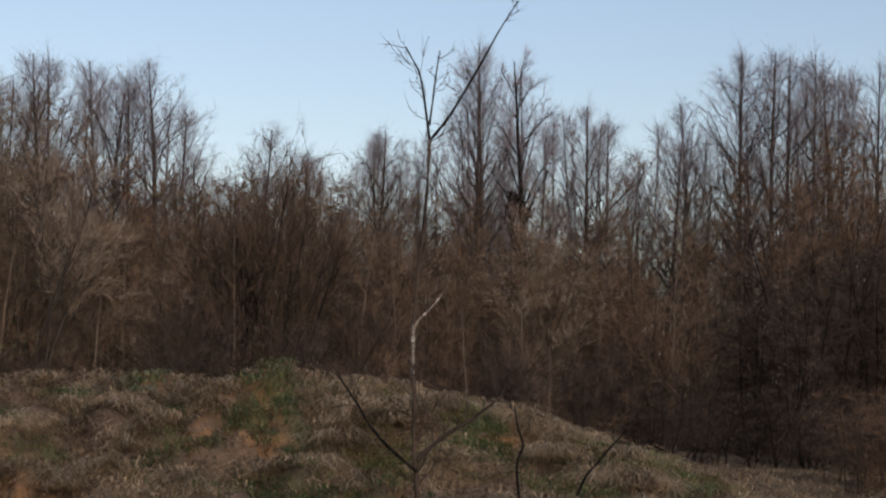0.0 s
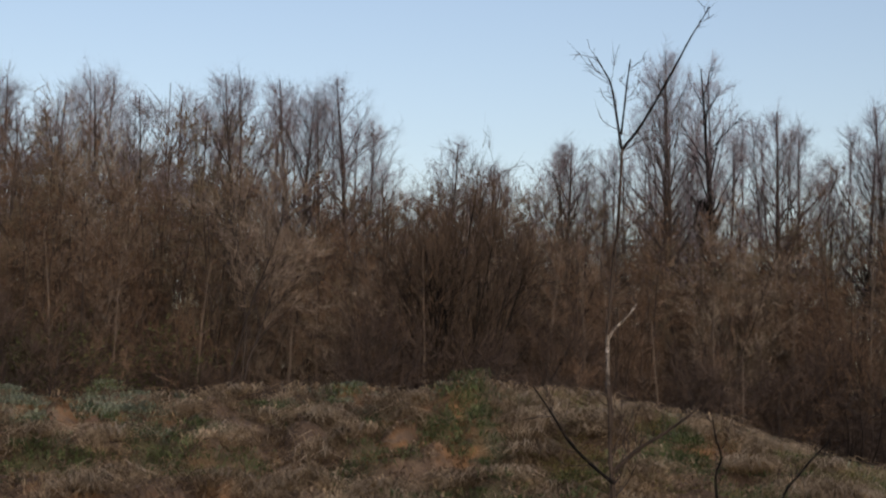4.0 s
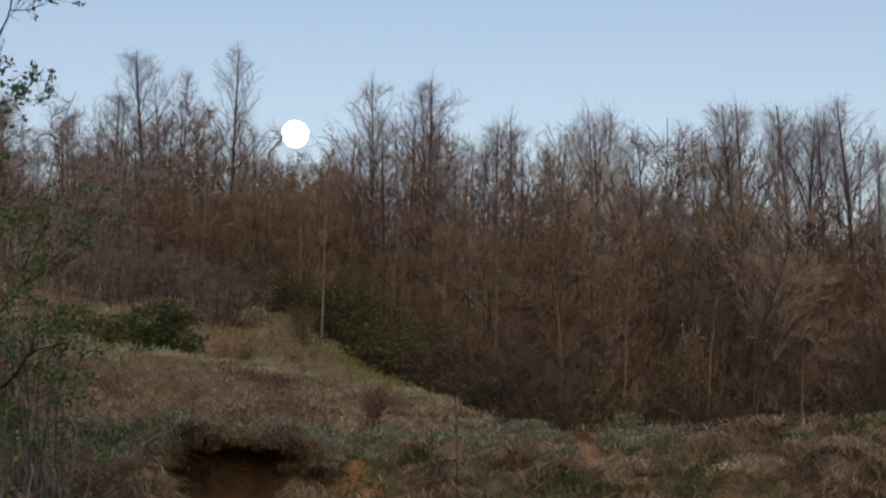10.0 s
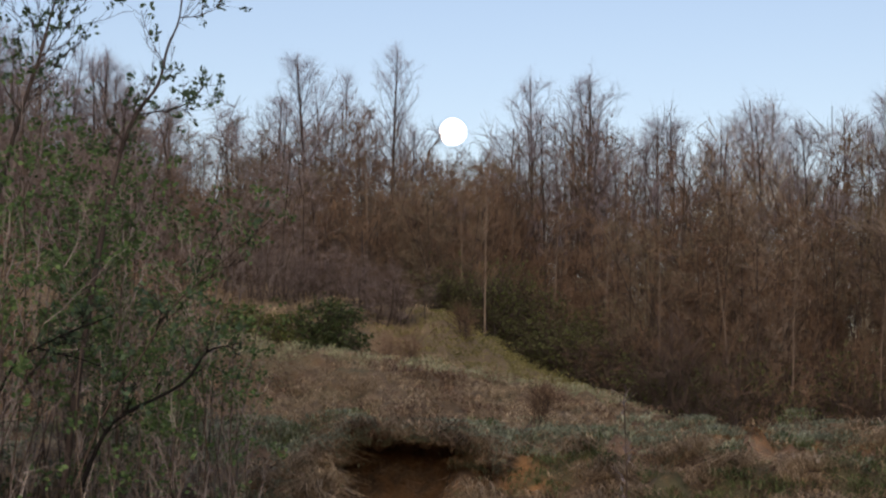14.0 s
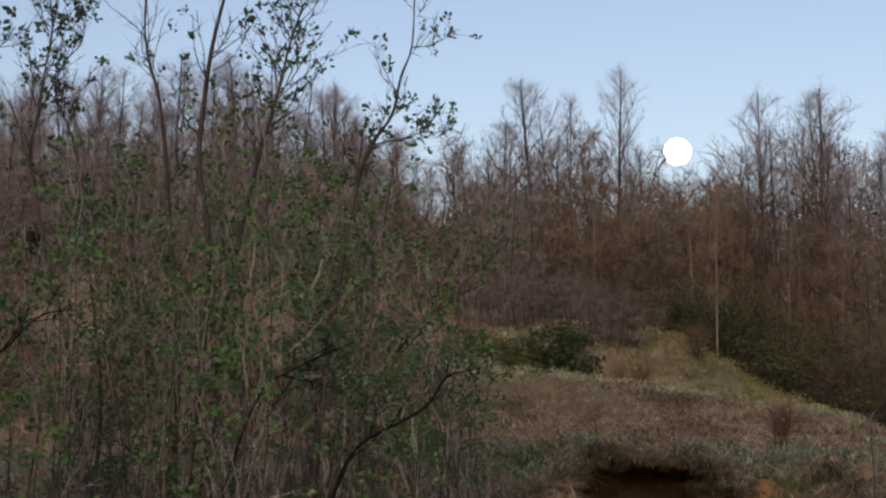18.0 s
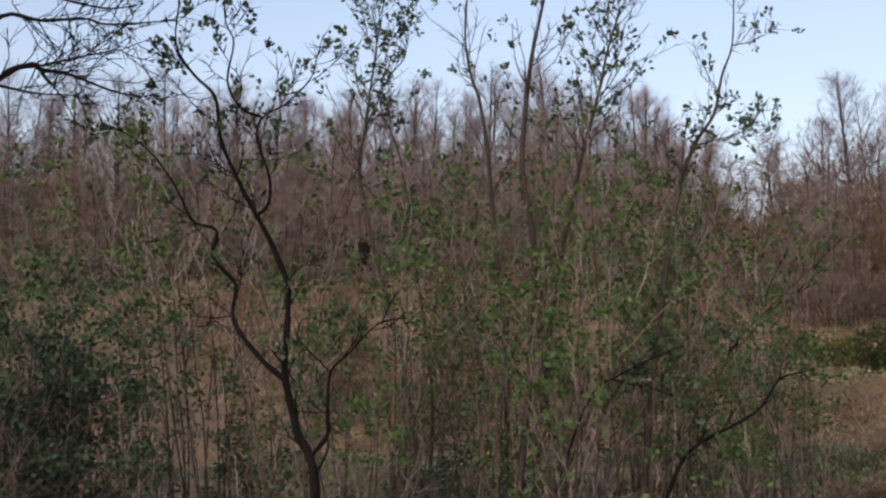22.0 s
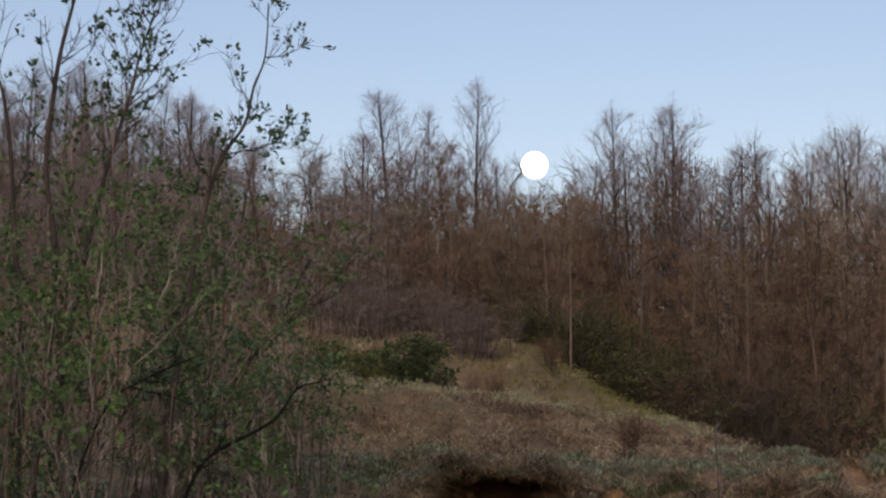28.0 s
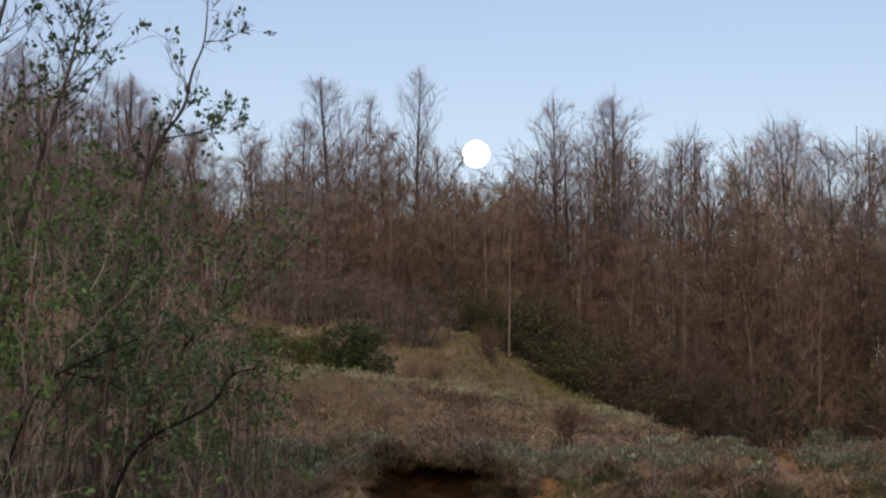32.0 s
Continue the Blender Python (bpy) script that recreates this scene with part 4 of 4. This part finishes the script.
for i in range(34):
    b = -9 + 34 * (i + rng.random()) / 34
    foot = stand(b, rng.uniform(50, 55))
    grown("low_brush", LOW_SHADED[i % 2] if i % 4 else LOW[i % 2], foot, "low brambly brush at the foot of the wood, mostly darkened as shade", "brush", "low brush", rng.uniform(0, 6), rng.uniform(0.7, 1.7), 1.3)

for i in range(26):
    b = 20 + 20 * (i + rng.random()) / 26
    foot = stand(b, rng.uniform(58, 68))
    grown("low_brush", LOW[i % 2], foot, "low brown brambly brush at the foot of the wood", "brush", "low brush", rng.uniform(0, 6), rng.uniform(1.0, 1.9), 1.5)

for i in range(20):
    b, d = 40 + 22 * (i + rng.random()) / 20, rng.uniform(25, 46)
    grown("low_brush", LOW[i % 2], stand(b, d), "low brown brambly brush on the hill behind the bushes", "brush", "hill brush", rng.uniform(0, 6), rng.uniform(0.45, 1.0), 1.0)

for i in range(16):
    b, d = 31.8 + 6.4 * (i + rng.random()) / 16, rng.uniform(47, 53)
    plant(GREY_BRUSH[i % 3], b, d, stand(b, d).z + rng.uniform(0.9, 2.2), "brush", "low greyish brown brush along the top of the hill", "brush of the wood", 8.0, 0.9)

# pale stubs and bare trunks at the edge of the wood
for b, d, h, r in ((12.46, 23, 0.42, 0.02), (13.3, 24, 0.25, 0.014), (9.2, 24, 0.28, 0.014), (8.1, 24, 0.3, 0.014), (20.5, 52, 1.6, 0.05), (21.4, 52.5, 1.3, 0.04), (-1, 50, 3.9, 0.03), (-3.9, 48, 3.0, 0.03), (-3.6, 49, 2.4, 0.02)):
    foot = stand(b, d)
    tube = Tubes()
    tube.add(bent(rng, Vector((0, 0, -0.1)), Vector((rng.gauss(0, 0.02), 0, 1)), h + 0.1, 6, 0.03, 0.06), [r * (1 - 0.12 * i) for i in range(7)], 7)
    stub = new("dead_stem", tube.mesh("dead_stem", BARK_PALE if d < 40 else BARK_TAN))
    stub.location = foot
    tagged(stub, "pale weathered dead stem standing in the grass", "dead stem", "dead stems")

# evergreen bush and small bare bushes on the hill
EVER = tree_meshes(190, 1.45, 0.03, 0.08, 0.8, 34, 12, 6, BARK_STEM, 0.006, 3.0, DARK_LEAF, 0.08, upright=0.2, twig_len=0.3, twig_angle=80)
OLIVE = tree_meshes(191, 1.15, 0.025, 0.08, 0.75, 26, 10, 6, BARK_STEM, 0.006, 1.8, material("olive_bush_leaf", [(0.035, 0.045, 0.014), (0.066, 0.08, 0.025), (0.11, 0.12, 0.042)], 2, island=0.6), 0.08, upright=0.3, twig_len=0.3, twig_angle=80)
grown("evergreen_bush", EVER, stand(35, 36), "dense dark evergreen bush on the grassy hill", "bush", "hill bushes", 1.0, 0.92, 1.08)
for b, s in ((36.2, 1.0), (37.2, 0.8), (38.1, 0.95)):
    grown("olive_bush", OLIVE, stand(b, 36.6), "loose olive-green bush beside the evergreen on the hill", "bush", "hill bushes", b, s, 0.95)
SCRUB = tree_meshes(195, 1.1, 0.012, 0.03, 0.5, 8, 4, 4, TWIG_RED, 0.006, stems=6, upright=0.6)
for b, d, s, w in ((32, 37.5, 0.75, 0.55), (32.8, 38.5, 0.5, 0.45), (27.3, 22.5, 0.42, 0.5), (30.1, 47, 0.8, 0.7), (32.8, 41, 0.8, 0.6)):
    grown("bare_scrub", SCRUB, stand(b, d), "small reddish bare scrub bush on the grass", "bush", "hill bushes", b, s, w)

# ---- the moon ----
bm = bmesh.new()
bmesh.ops.create_uvsphere(bm, u_segments=48, v_segments=24, radius=21.2)
me = bpy.data.meshes.new("moon")
bm.to_mesh(me)
bm.free()
me.materials.append(MOON)
me.polygons.foreach_set("use_smooth", [True] * len(me.polygons))
moon = tagged(new("moon", me), "bright full white moon low over the tree tops", "moon", kind="structure")
moon.location = at(30.46, 2500, 1.6 + 2500 * math.tan(radians(11.07)))


# ---- near trees: leading stems first, then grown twigs ----
def stems_of(rows, dist, depth=0.0):
    """Points of a stem from rows of bearing and height; depth leans it away."""
    n_ = len(rows)
    return [at(b, dist + depth * i / max(1, n_ - 1), z) for i, (b, z) in enumerate(rows)]


def smooth_line(pts, per=4):
    out = []
    for i in range(len(pts) - 1):
        a, b_, c, d = pts[max(i - 1, 0)], pts[i], pts[i + 1], pts[min(i + 2, len(pts) - 1)]
        for k in range(per):
            t = k / per
            out.append(0.5 * ((2 * b_) + (c - a) * t + (2 * a - 5 * b_ + 4 * c - d) * t * t + (3 * b_ - a - 3 * c + d) * t ** 3))
    return out + [pts[-1]]


class Near:
    """A near tree or bush: leading stems as given, side branches, twigs and leaf clusters grown on them."""

    def __init__(self, name, where, label, category, seed, group=""):
        self.rng = random.Random(seed)
        self.ob = thing(name, where, label, category, group)
        self.o = Vector(where)
        self.twig, self.leaf = Tubes(), Tubes()

    def stem(self, pts, r0, r1, mat, name="limb", sides=8, branches=0, reach=0.8, twigs=6, clusters=0.0, leaf=0.05, from_=0.15, lift=0.15, twig_r=0.004):
        line = [p - self.o for p in smooth_line(pts)]
        n_ = len(line)
        rg = self.rng
        tube = Tubes()
        tube.add(line, [(r0 + (r1 - r0) * i / (n_ - 1)) * rg.uniform(0.84, 1.2) for i in range(n_)], sides)
        part(name, tube.mesh(name, mat), self.ob)
        for _ in range(branches):
            f = rg.uniform(from_, 1.0)
            p, d = along(line, f)
            ln = reach * rg.uniform(0.4, 1.2) * (1.1 - 0.5 * f)
            arm = bent(rg, p, side_way(rg, d, radians(rg.uniform(30, 70))), ln, 4, 0.2, lift)
            r = (r0 + (r1 - r0) * f) * 0.35
            self.twig.add(arm, [max(0.003, r * (1 - 0.2 * i)) for i in range(5)], 4)
            for _ in range(twigs):
                q, e = along(arm, rg.uniform(0.1, 1.0))
                w = side_way(rg, e, radians(rg.uniform(20, 70)))
                w.z += 0.2
                end = q + w.normalized() * rg.uniform(0.05, 0.26)
                self.twig.spike(q, end, twig_r)
                if rg.random() < clusters:
                    self.cluster(end, w, leaf)
        return line

    def cluster(self, p, d, size):
        rg = self.rng
        for _ in range(rg.randint(7, 13)):
            way = Vector(d) * 0.6 + Vector((rg.gauss(0, 0.7), rg.gauss(0, 0.7), rg.gauss(0.1, 0.7)))
            self.leaf.leaf(p + Vector((rg.gauss(0, 0.022), rg.gauss(0, 0.022), rg.gauss(0, 0.022))), way, size * rg.uniform(0.6, 1.4), rg)

    def done(self, twig_mat, leaf_mat=None):
        if self.twig.v:
            tagged(part("crown", self.twig.mesh("crown", twig_mat, False), self.ob), kind="stuff")
        if self.leaf.v:
            tagged(part("foliage", self.leaf.mesh("foliage", leaf_mat, False), self.ob), kind="stuff")
        return self.ob


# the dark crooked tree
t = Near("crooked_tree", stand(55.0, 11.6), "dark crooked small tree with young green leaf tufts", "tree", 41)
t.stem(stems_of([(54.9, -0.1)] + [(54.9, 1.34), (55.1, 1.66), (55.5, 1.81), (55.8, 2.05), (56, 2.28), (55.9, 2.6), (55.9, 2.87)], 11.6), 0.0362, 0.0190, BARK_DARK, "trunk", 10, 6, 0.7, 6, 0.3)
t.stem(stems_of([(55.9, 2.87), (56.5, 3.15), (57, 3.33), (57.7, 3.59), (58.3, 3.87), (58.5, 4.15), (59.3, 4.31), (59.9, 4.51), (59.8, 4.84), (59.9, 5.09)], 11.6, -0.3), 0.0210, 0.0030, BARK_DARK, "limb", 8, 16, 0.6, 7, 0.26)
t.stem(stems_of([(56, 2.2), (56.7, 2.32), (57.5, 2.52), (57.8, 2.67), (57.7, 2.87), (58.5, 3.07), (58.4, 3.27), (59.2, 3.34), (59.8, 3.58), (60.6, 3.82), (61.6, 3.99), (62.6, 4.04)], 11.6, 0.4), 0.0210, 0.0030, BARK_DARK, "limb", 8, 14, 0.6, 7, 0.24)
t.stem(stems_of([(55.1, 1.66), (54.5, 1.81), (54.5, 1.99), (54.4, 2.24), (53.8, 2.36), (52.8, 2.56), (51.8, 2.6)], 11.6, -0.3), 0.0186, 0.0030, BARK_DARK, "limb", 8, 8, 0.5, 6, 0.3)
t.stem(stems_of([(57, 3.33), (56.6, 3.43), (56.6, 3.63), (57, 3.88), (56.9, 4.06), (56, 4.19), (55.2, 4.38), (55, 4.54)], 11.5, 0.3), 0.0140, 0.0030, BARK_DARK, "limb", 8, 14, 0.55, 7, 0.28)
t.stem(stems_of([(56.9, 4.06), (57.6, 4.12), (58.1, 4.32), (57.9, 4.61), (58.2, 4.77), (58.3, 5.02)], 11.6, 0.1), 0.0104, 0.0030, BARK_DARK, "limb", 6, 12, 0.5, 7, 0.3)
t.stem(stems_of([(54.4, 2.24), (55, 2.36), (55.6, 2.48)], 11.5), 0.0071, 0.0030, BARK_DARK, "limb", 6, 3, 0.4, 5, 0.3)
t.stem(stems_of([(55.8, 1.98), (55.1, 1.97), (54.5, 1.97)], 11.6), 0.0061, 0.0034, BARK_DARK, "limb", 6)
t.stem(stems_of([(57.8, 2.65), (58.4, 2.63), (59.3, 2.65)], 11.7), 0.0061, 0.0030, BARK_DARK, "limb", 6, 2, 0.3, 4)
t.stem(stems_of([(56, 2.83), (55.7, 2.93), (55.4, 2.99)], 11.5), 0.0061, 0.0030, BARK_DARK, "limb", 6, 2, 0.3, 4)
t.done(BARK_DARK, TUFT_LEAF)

# the green thicket: leading stems
TUFTS = dict(twigs=7, clusters=0.2, leaf=0.052, lift=0.3, from_=0.4)
t = Near("thicket_bush", stand(46.5, 15.0), "tall many-stemmed bush coming into green leaf", "bush", 43, "thicket")
t.stem(stems_of([(48.4, 1.15), (48.3, 2.17), (48.4, 2.9), (48.7, 3.74), (48.9, 4.49), (49.2, 5.03), (49.5, 5.3), (49.7, 5.68), (49.6, 6.18)], 15.0, 0.3), 0.0277, 0.0079, BARK_GREY, "stem", 8, branches=14, reach=0.8, **TUFTS)
t.stem(stems_of([(48, 1.15), (47.5, 2.43), (47.3, 3.47), (47.7, 4.27), (47.5, 4.91), (47.3, 5.29), (47, 5.62), (46.6, 6.11)], 14.6, -0.2), 0.0307, 0.0098, BARK_GREY, "stem", 8, branches=15, reach=0.9, **TUFTS)
t.stem(stems_of([(47.2, 1.15), (46.9, 2.58), (46.3, 3.63), (45.6, 4.47), (45.1, 4.96), (44.8, 5.28), (44.6, 5.55), (44.1, 5.98)], 15.2, 0.2), 0.0277, 0.0089, BARK_GREY, "stem", 8, branches=46, reach=1.0, **TUFTS)
t.stem(stems_of([(43.7, 1.15), (43.3, 2.2), (42.9, 3.0), (42.5, 3.72), (42.1, 4.22), (41.6, 4.58), (40.9, 4.87), (40.6, 5.24), (40.2, 5.56), (40.1, 6.1)], 15.0, 0.4), 0.0307, 0.0059, BARK_GREY, "stem", 8, branches=17, reach=0.7, **TUFTS)
t.stem(stems_of([(41.6, 4.58), (40.8, 4.63), (39.8, 4.72), (39, 5)], 15.3), 0.0074, 0.0030, BARK_GREY, "stem", 6, 8, 0.4, 6, 0.5)
t.stem(stems_of([(40.2, 5.56), (39.6, 5.58), (39, 5.65)], 15.4), 0.0061, 0.0030, BARK_GREY, "stem", 6, 4, 0.3, 5, 0.5)
t.stem(stems_of([(47.2, 1.15), (45.8, 1.76), (43.8, 2.47), (42.8, 2.67)], 14.4, -0.4), 0.0184, 0.0049, BARK_GREY, "stem", 6, 10, 0.5, 6, 0.4)
t.done(BARK_GREY, TUFT_LEAF)
t = Near("thicket_bush", stand(50.5, 15.6), "slender bush with leaf tufts on upright stems", "bush", 44, "thicket")
t.stem(stems_of([(51.1, 1.13), (51.9, 2.5), (52.9, 3.61), (53.5, 4.46), (53.3, 4.92), (53.1, 5.38), (52.9, 5.84), (53.1, 6.25)], 15.8, 0.3), 0.0246, 0.0059, BARK_GREY, "stem", 8, branches=40, reach=1.0, **TUFTS)
t.stem(stems_of([(53.3, 4.92), (52.5, 5.44), (51.9, 5.67), (51.7, 6.02)], 16.0), 0.0086, 0.0030, BARK_GREY, "stem", 6, 10, 0.5, 6, 0.5)
t.stem(stems_of([(51.1, 1.13), (50.9, 2.22), (51.3, 3.22), (51.7, 4.01), (52.1, 4.75), (52.9, 5.21)], 16.2), 0.0184, 0.0049, BARK_GREY, "stem", 6, branches=26, reach=0.9, **TUFTS)
t.done(BARK_GREY, TUFT_LEAF)
t = Near("leaning_bush", stand(42.3, 13.8), "low leaning bush with dark arching branches", "bush", 45, "thicket")
t.stem(stems_of([(43.1, 1.19), (42.4, 1.6), (41.7, 1.78), (39.8, 2.03), (39, 2.29), (38.2, 2.35)], 13.8), 0.0225, 0.006, BARK_DARK, "stem", 8, 12, 0.4, 6, 0.35)
t.stem(stems_of([(43.3, 1.19), (42.3, 1.83), (41.1, 2.3), (40.3, 2.64), (38.92, 2.97), (37.6, 3.26)], 13.9), 0.012, 0.005, BARK_STEM, "stem", 8, 14, 0.5, 6, 0.25)
t.stem(stems_of([(46.9, 1.1), (46.2, 1.71), (45.36, 2.18), (44.48, 2.33), (43.4, 2.46), (42.3, 2.57)], 13.7), 0.015, 0.0048, BARK_DARK, "stem", 6, 8, 0.4, 5, 0.35)
t.stem(stems_of([(44.6, 2.3), (43.9, 2.26), (43.2, 2.22), (42.46, 2.15)], 13.7), 0.009, 0.004, BARK_DARK, "stem", 6, 5, 0.3, 5, 0.3)
t.done(BARK_DARK, TUFT_LEAF)

# young growth filling the thicket
SHOOTS = [shoot_clump(400 + i, 4.2, 4, (0.3, 0.65, 0.85, 0.5, 0.25)[i], (BARK_TAN, BARK_STEM, BARK_STEM, BARK_STEM, BARK_STEM)[i]) for i in range(5)]
for i in range(40):
    b = 37.7 + 28.8 * (i + rng.random()) / 40
    d = rng.uniform(12.7 if b > 45.5 else 14.8, 17.5)
    top = 1.6 + d * math.tan(radians(float(table(((37, 6.5), (38.5, 8.8), (41, 10.8), (44, 12.3), (60, 12.4), (68, 9.5)), b)))) * rng.uniform(0.66, 1.03)
    plant(SHOOTS[rng.randrange(5)], b, d, top, "young_bush", "thin brown shoots with clumps of small fresh green leaves", "thicket", 4.2)
for i in range(8):
    b = 38.0 + 11 * (i + rng.random()) / 8
    d = rng.uniform(14.6, 17.2)
    top = 1.6 + d * math.tan(radians(float(table(((37.5, 6.5), (40, 9.8), (42, 11.4), (47, 12.4)), b)))) * rng.uniform(0.8, 1.02)
    plant(SHOOTS[1 + i % 2], b, d, top, "young_bush", "thin brown shoots with clumps of small fresh green leaves", "thicket", 4.2)
LEAFY = [shoot_clump(420 + i, 2.4, 6, 0.8, BARK_STEM, TUFT_LEAF, THICKET_TWIG) for i in range(2)]
for i in range(15):
    b = 63.2 + 4.5 * rng.random() if i < 7 else 39 + 24 * (i - 7 + rng.random()) / 8
    d = rng.uniform(12.3, 14.0) if i < 7 else rng.uniform(14, 17)
    plant(LEAFY[i % 2], b, d, 1.6 + d * math.tan(radians(rng.uniform(3.0, 6.5) if i < 7 else rng.uniform(-2.0, 2.0))), "young_bush", "low leafy young bush in fresh dark green", "thicket", 2.4)
for i in range(48):
    b, d = 42 + 21 * (i + rng.random()) / 48, rng.uniform(12.8, 17.5)
    foot = stand(b, d)
    h = rng.uniform(1.0, 2.5)
    line = bent(rng, Vector((0, 0, -0.1)), Vector((rng.gauss(0, 0.06), rng.gauss(0, 0.06), 1)), h, 8, 0.07, 0.05)
    t = Near("pale_sapling", foot, "thin sapling with pale bark among the bushes", "sapling", 500 + i, "pale saplings")
    t.stem([foot + p for p in line], 0.007, 0.003, BARK_TAN if i % 3 else BARK_WHITE, "stem", 5, 6, 0.4, 4, 0.3)
    t.done(SHOOT_TWIG, GREEN_LEAF)

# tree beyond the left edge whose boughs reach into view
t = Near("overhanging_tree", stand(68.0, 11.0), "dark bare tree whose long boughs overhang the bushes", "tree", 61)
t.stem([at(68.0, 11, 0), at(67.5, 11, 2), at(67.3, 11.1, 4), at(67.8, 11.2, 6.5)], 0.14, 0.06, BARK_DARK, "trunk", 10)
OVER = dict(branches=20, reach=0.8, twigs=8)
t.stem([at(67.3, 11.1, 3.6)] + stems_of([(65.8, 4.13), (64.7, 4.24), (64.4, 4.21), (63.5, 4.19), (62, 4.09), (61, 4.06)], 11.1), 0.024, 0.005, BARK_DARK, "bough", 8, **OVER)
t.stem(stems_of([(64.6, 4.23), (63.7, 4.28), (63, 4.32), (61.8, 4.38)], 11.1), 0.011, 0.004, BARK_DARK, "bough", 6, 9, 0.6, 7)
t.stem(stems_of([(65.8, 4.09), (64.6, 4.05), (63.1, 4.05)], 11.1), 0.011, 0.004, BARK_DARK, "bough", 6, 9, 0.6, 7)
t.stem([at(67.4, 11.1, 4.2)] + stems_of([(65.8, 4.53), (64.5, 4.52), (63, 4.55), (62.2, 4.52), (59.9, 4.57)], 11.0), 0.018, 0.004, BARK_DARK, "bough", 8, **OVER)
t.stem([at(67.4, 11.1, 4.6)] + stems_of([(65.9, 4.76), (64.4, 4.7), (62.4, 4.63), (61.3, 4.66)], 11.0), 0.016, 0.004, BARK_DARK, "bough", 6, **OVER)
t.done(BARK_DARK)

# dark clump caught in the bushes
clump = Tubes()
c0 = at(53.3, 16.0, 1.6 + 16 * math.tan(radians(7.5)))
for _ in range(160):
    v = Vector((rng.gauss(0, 0.035), rng.gauss(0, 0.035), rng.gauss(0, 0.065)))
    clump.leaf(c0 + v, Vector((rng.gauss(0, 1), rng.gauss(0, 1), rng.gauss(-1, 1))), 0.05, rng)
tagged(new("leaf_clump", clump.mesh("leaf_clump", material("black_leaf", [(0.012, 0.01, 0.008), (0.03, 0.022, 0.018)], 5), False)), "small black clump of dead leaves caught in the bushes", "leaf clump", kind="stuff")

# tall dead weed stalks on the bank
b, d, top = 24.5, 17.3, 2.05
foot = stand(b, d)
h = top - foot.z
t = Near("weed_stalk", foot, "tall thin dead weed stalk on the bank", "weed", int(b * 10) + 900, "weed stalks")
t.stem([foot + Vector((0, 0, -0.05)), foot + Vector((0.02, 0, h * 0.5)), foot + Vector((0.0, 0, h))], 0.0105, 0.006, BARK_STEM, "stem", 6, 12, 0.16, 3, lift=0.4)
t.done(TWIG)

for k, rows in enumerate(([(-2.8, 0.68), (-2.7, 1.03), (-2.9, 1.22), (-2.7, 1.41), (-2.6, 1.61)], [(-4.8, 0.75), (-5.1, 0.94), (-5.5, 1.07), (-5.9, 1.21), (-6.5, 1.39)])):
    t = Near("weed_stalk", at(rows[0][0], 16, rows[0][1]), "dark crooked dead weed stalk on the bank", "weed", 930 + k, "weed stalks")
    t.stem(stems_of(rows, 16.0), 0.014, 0.006, BARK_DARK, "stem", 6, 7, 0.3, 4, lift=0.3)
    t.done(BARK_STEM)

# sapling in front of the bank
t = Near("sapling", stand(0.9, 16.0), "slim bare sapling with pale bark patches and a leaning top", "sapling", 47)
t.stem(stems_of([(0.6, 0.1)] + [(0.8, 0.9), (0.9, 1.23), (0.9, 1.66), (1, 1.88)], 16.0), 0.026, 0.022, BARK_STEM, "trunk", 8, 16, 0.7, 5)
t.stem(stems_of([(1, 1.88), (1, 2.1), (1, 2.3), (1, 2.38)], 16.0), 0.018, 0.019, BARK_PALE, "trunk", 8)
t.stem(stems_of([(1, 2.38), (0.9, 2.77), (0.8, 3.16), (0.65, 3.5), (0.52, 4.22)], 16.0), 0.017, 0.013, BARK_STEM, "trunk", 8, 18, 0.6, 5)
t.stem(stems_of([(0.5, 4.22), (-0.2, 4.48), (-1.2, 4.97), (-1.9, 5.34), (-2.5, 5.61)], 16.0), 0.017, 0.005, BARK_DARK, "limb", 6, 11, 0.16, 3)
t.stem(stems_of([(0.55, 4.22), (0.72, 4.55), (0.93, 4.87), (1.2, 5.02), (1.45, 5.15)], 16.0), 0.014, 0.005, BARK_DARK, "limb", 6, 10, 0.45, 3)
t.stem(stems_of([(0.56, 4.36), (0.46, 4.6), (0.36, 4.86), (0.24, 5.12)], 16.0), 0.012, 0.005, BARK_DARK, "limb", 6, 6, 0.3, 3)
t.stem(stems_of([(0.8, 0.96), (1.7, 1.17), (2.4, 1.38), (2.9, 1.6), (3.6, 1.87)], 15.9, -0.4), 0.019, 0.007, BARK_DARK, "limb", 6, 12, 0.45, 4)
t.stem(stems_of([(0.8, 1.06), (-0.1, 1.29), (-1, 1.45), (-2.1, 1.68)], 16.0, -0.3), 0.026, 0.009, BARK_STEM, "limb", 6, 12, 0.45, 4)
t.stem(stems_of([(1, 2.32), (0.8, 2.43), (0.3, 2.57), (-0, 2.69)], 16.0), 0.015, 0.008, BARK_PALE, "limb", 6, 3, 0.3, 3)
bud = t.o * -1 + at(*[[(-2.5, 5.62)][0][0], 16.0, [(-2.5, 5.62)][0][1]])
for _ in range(26):
    t.leaf.leaf(bud, Vector((t.rng.gauss(0, 1), t.rng.gauss(0, 1), t.rng.gauss(0.3, 1))), 0.018, t.rng)
t.done(BARK_STEM, BARK_DARK)
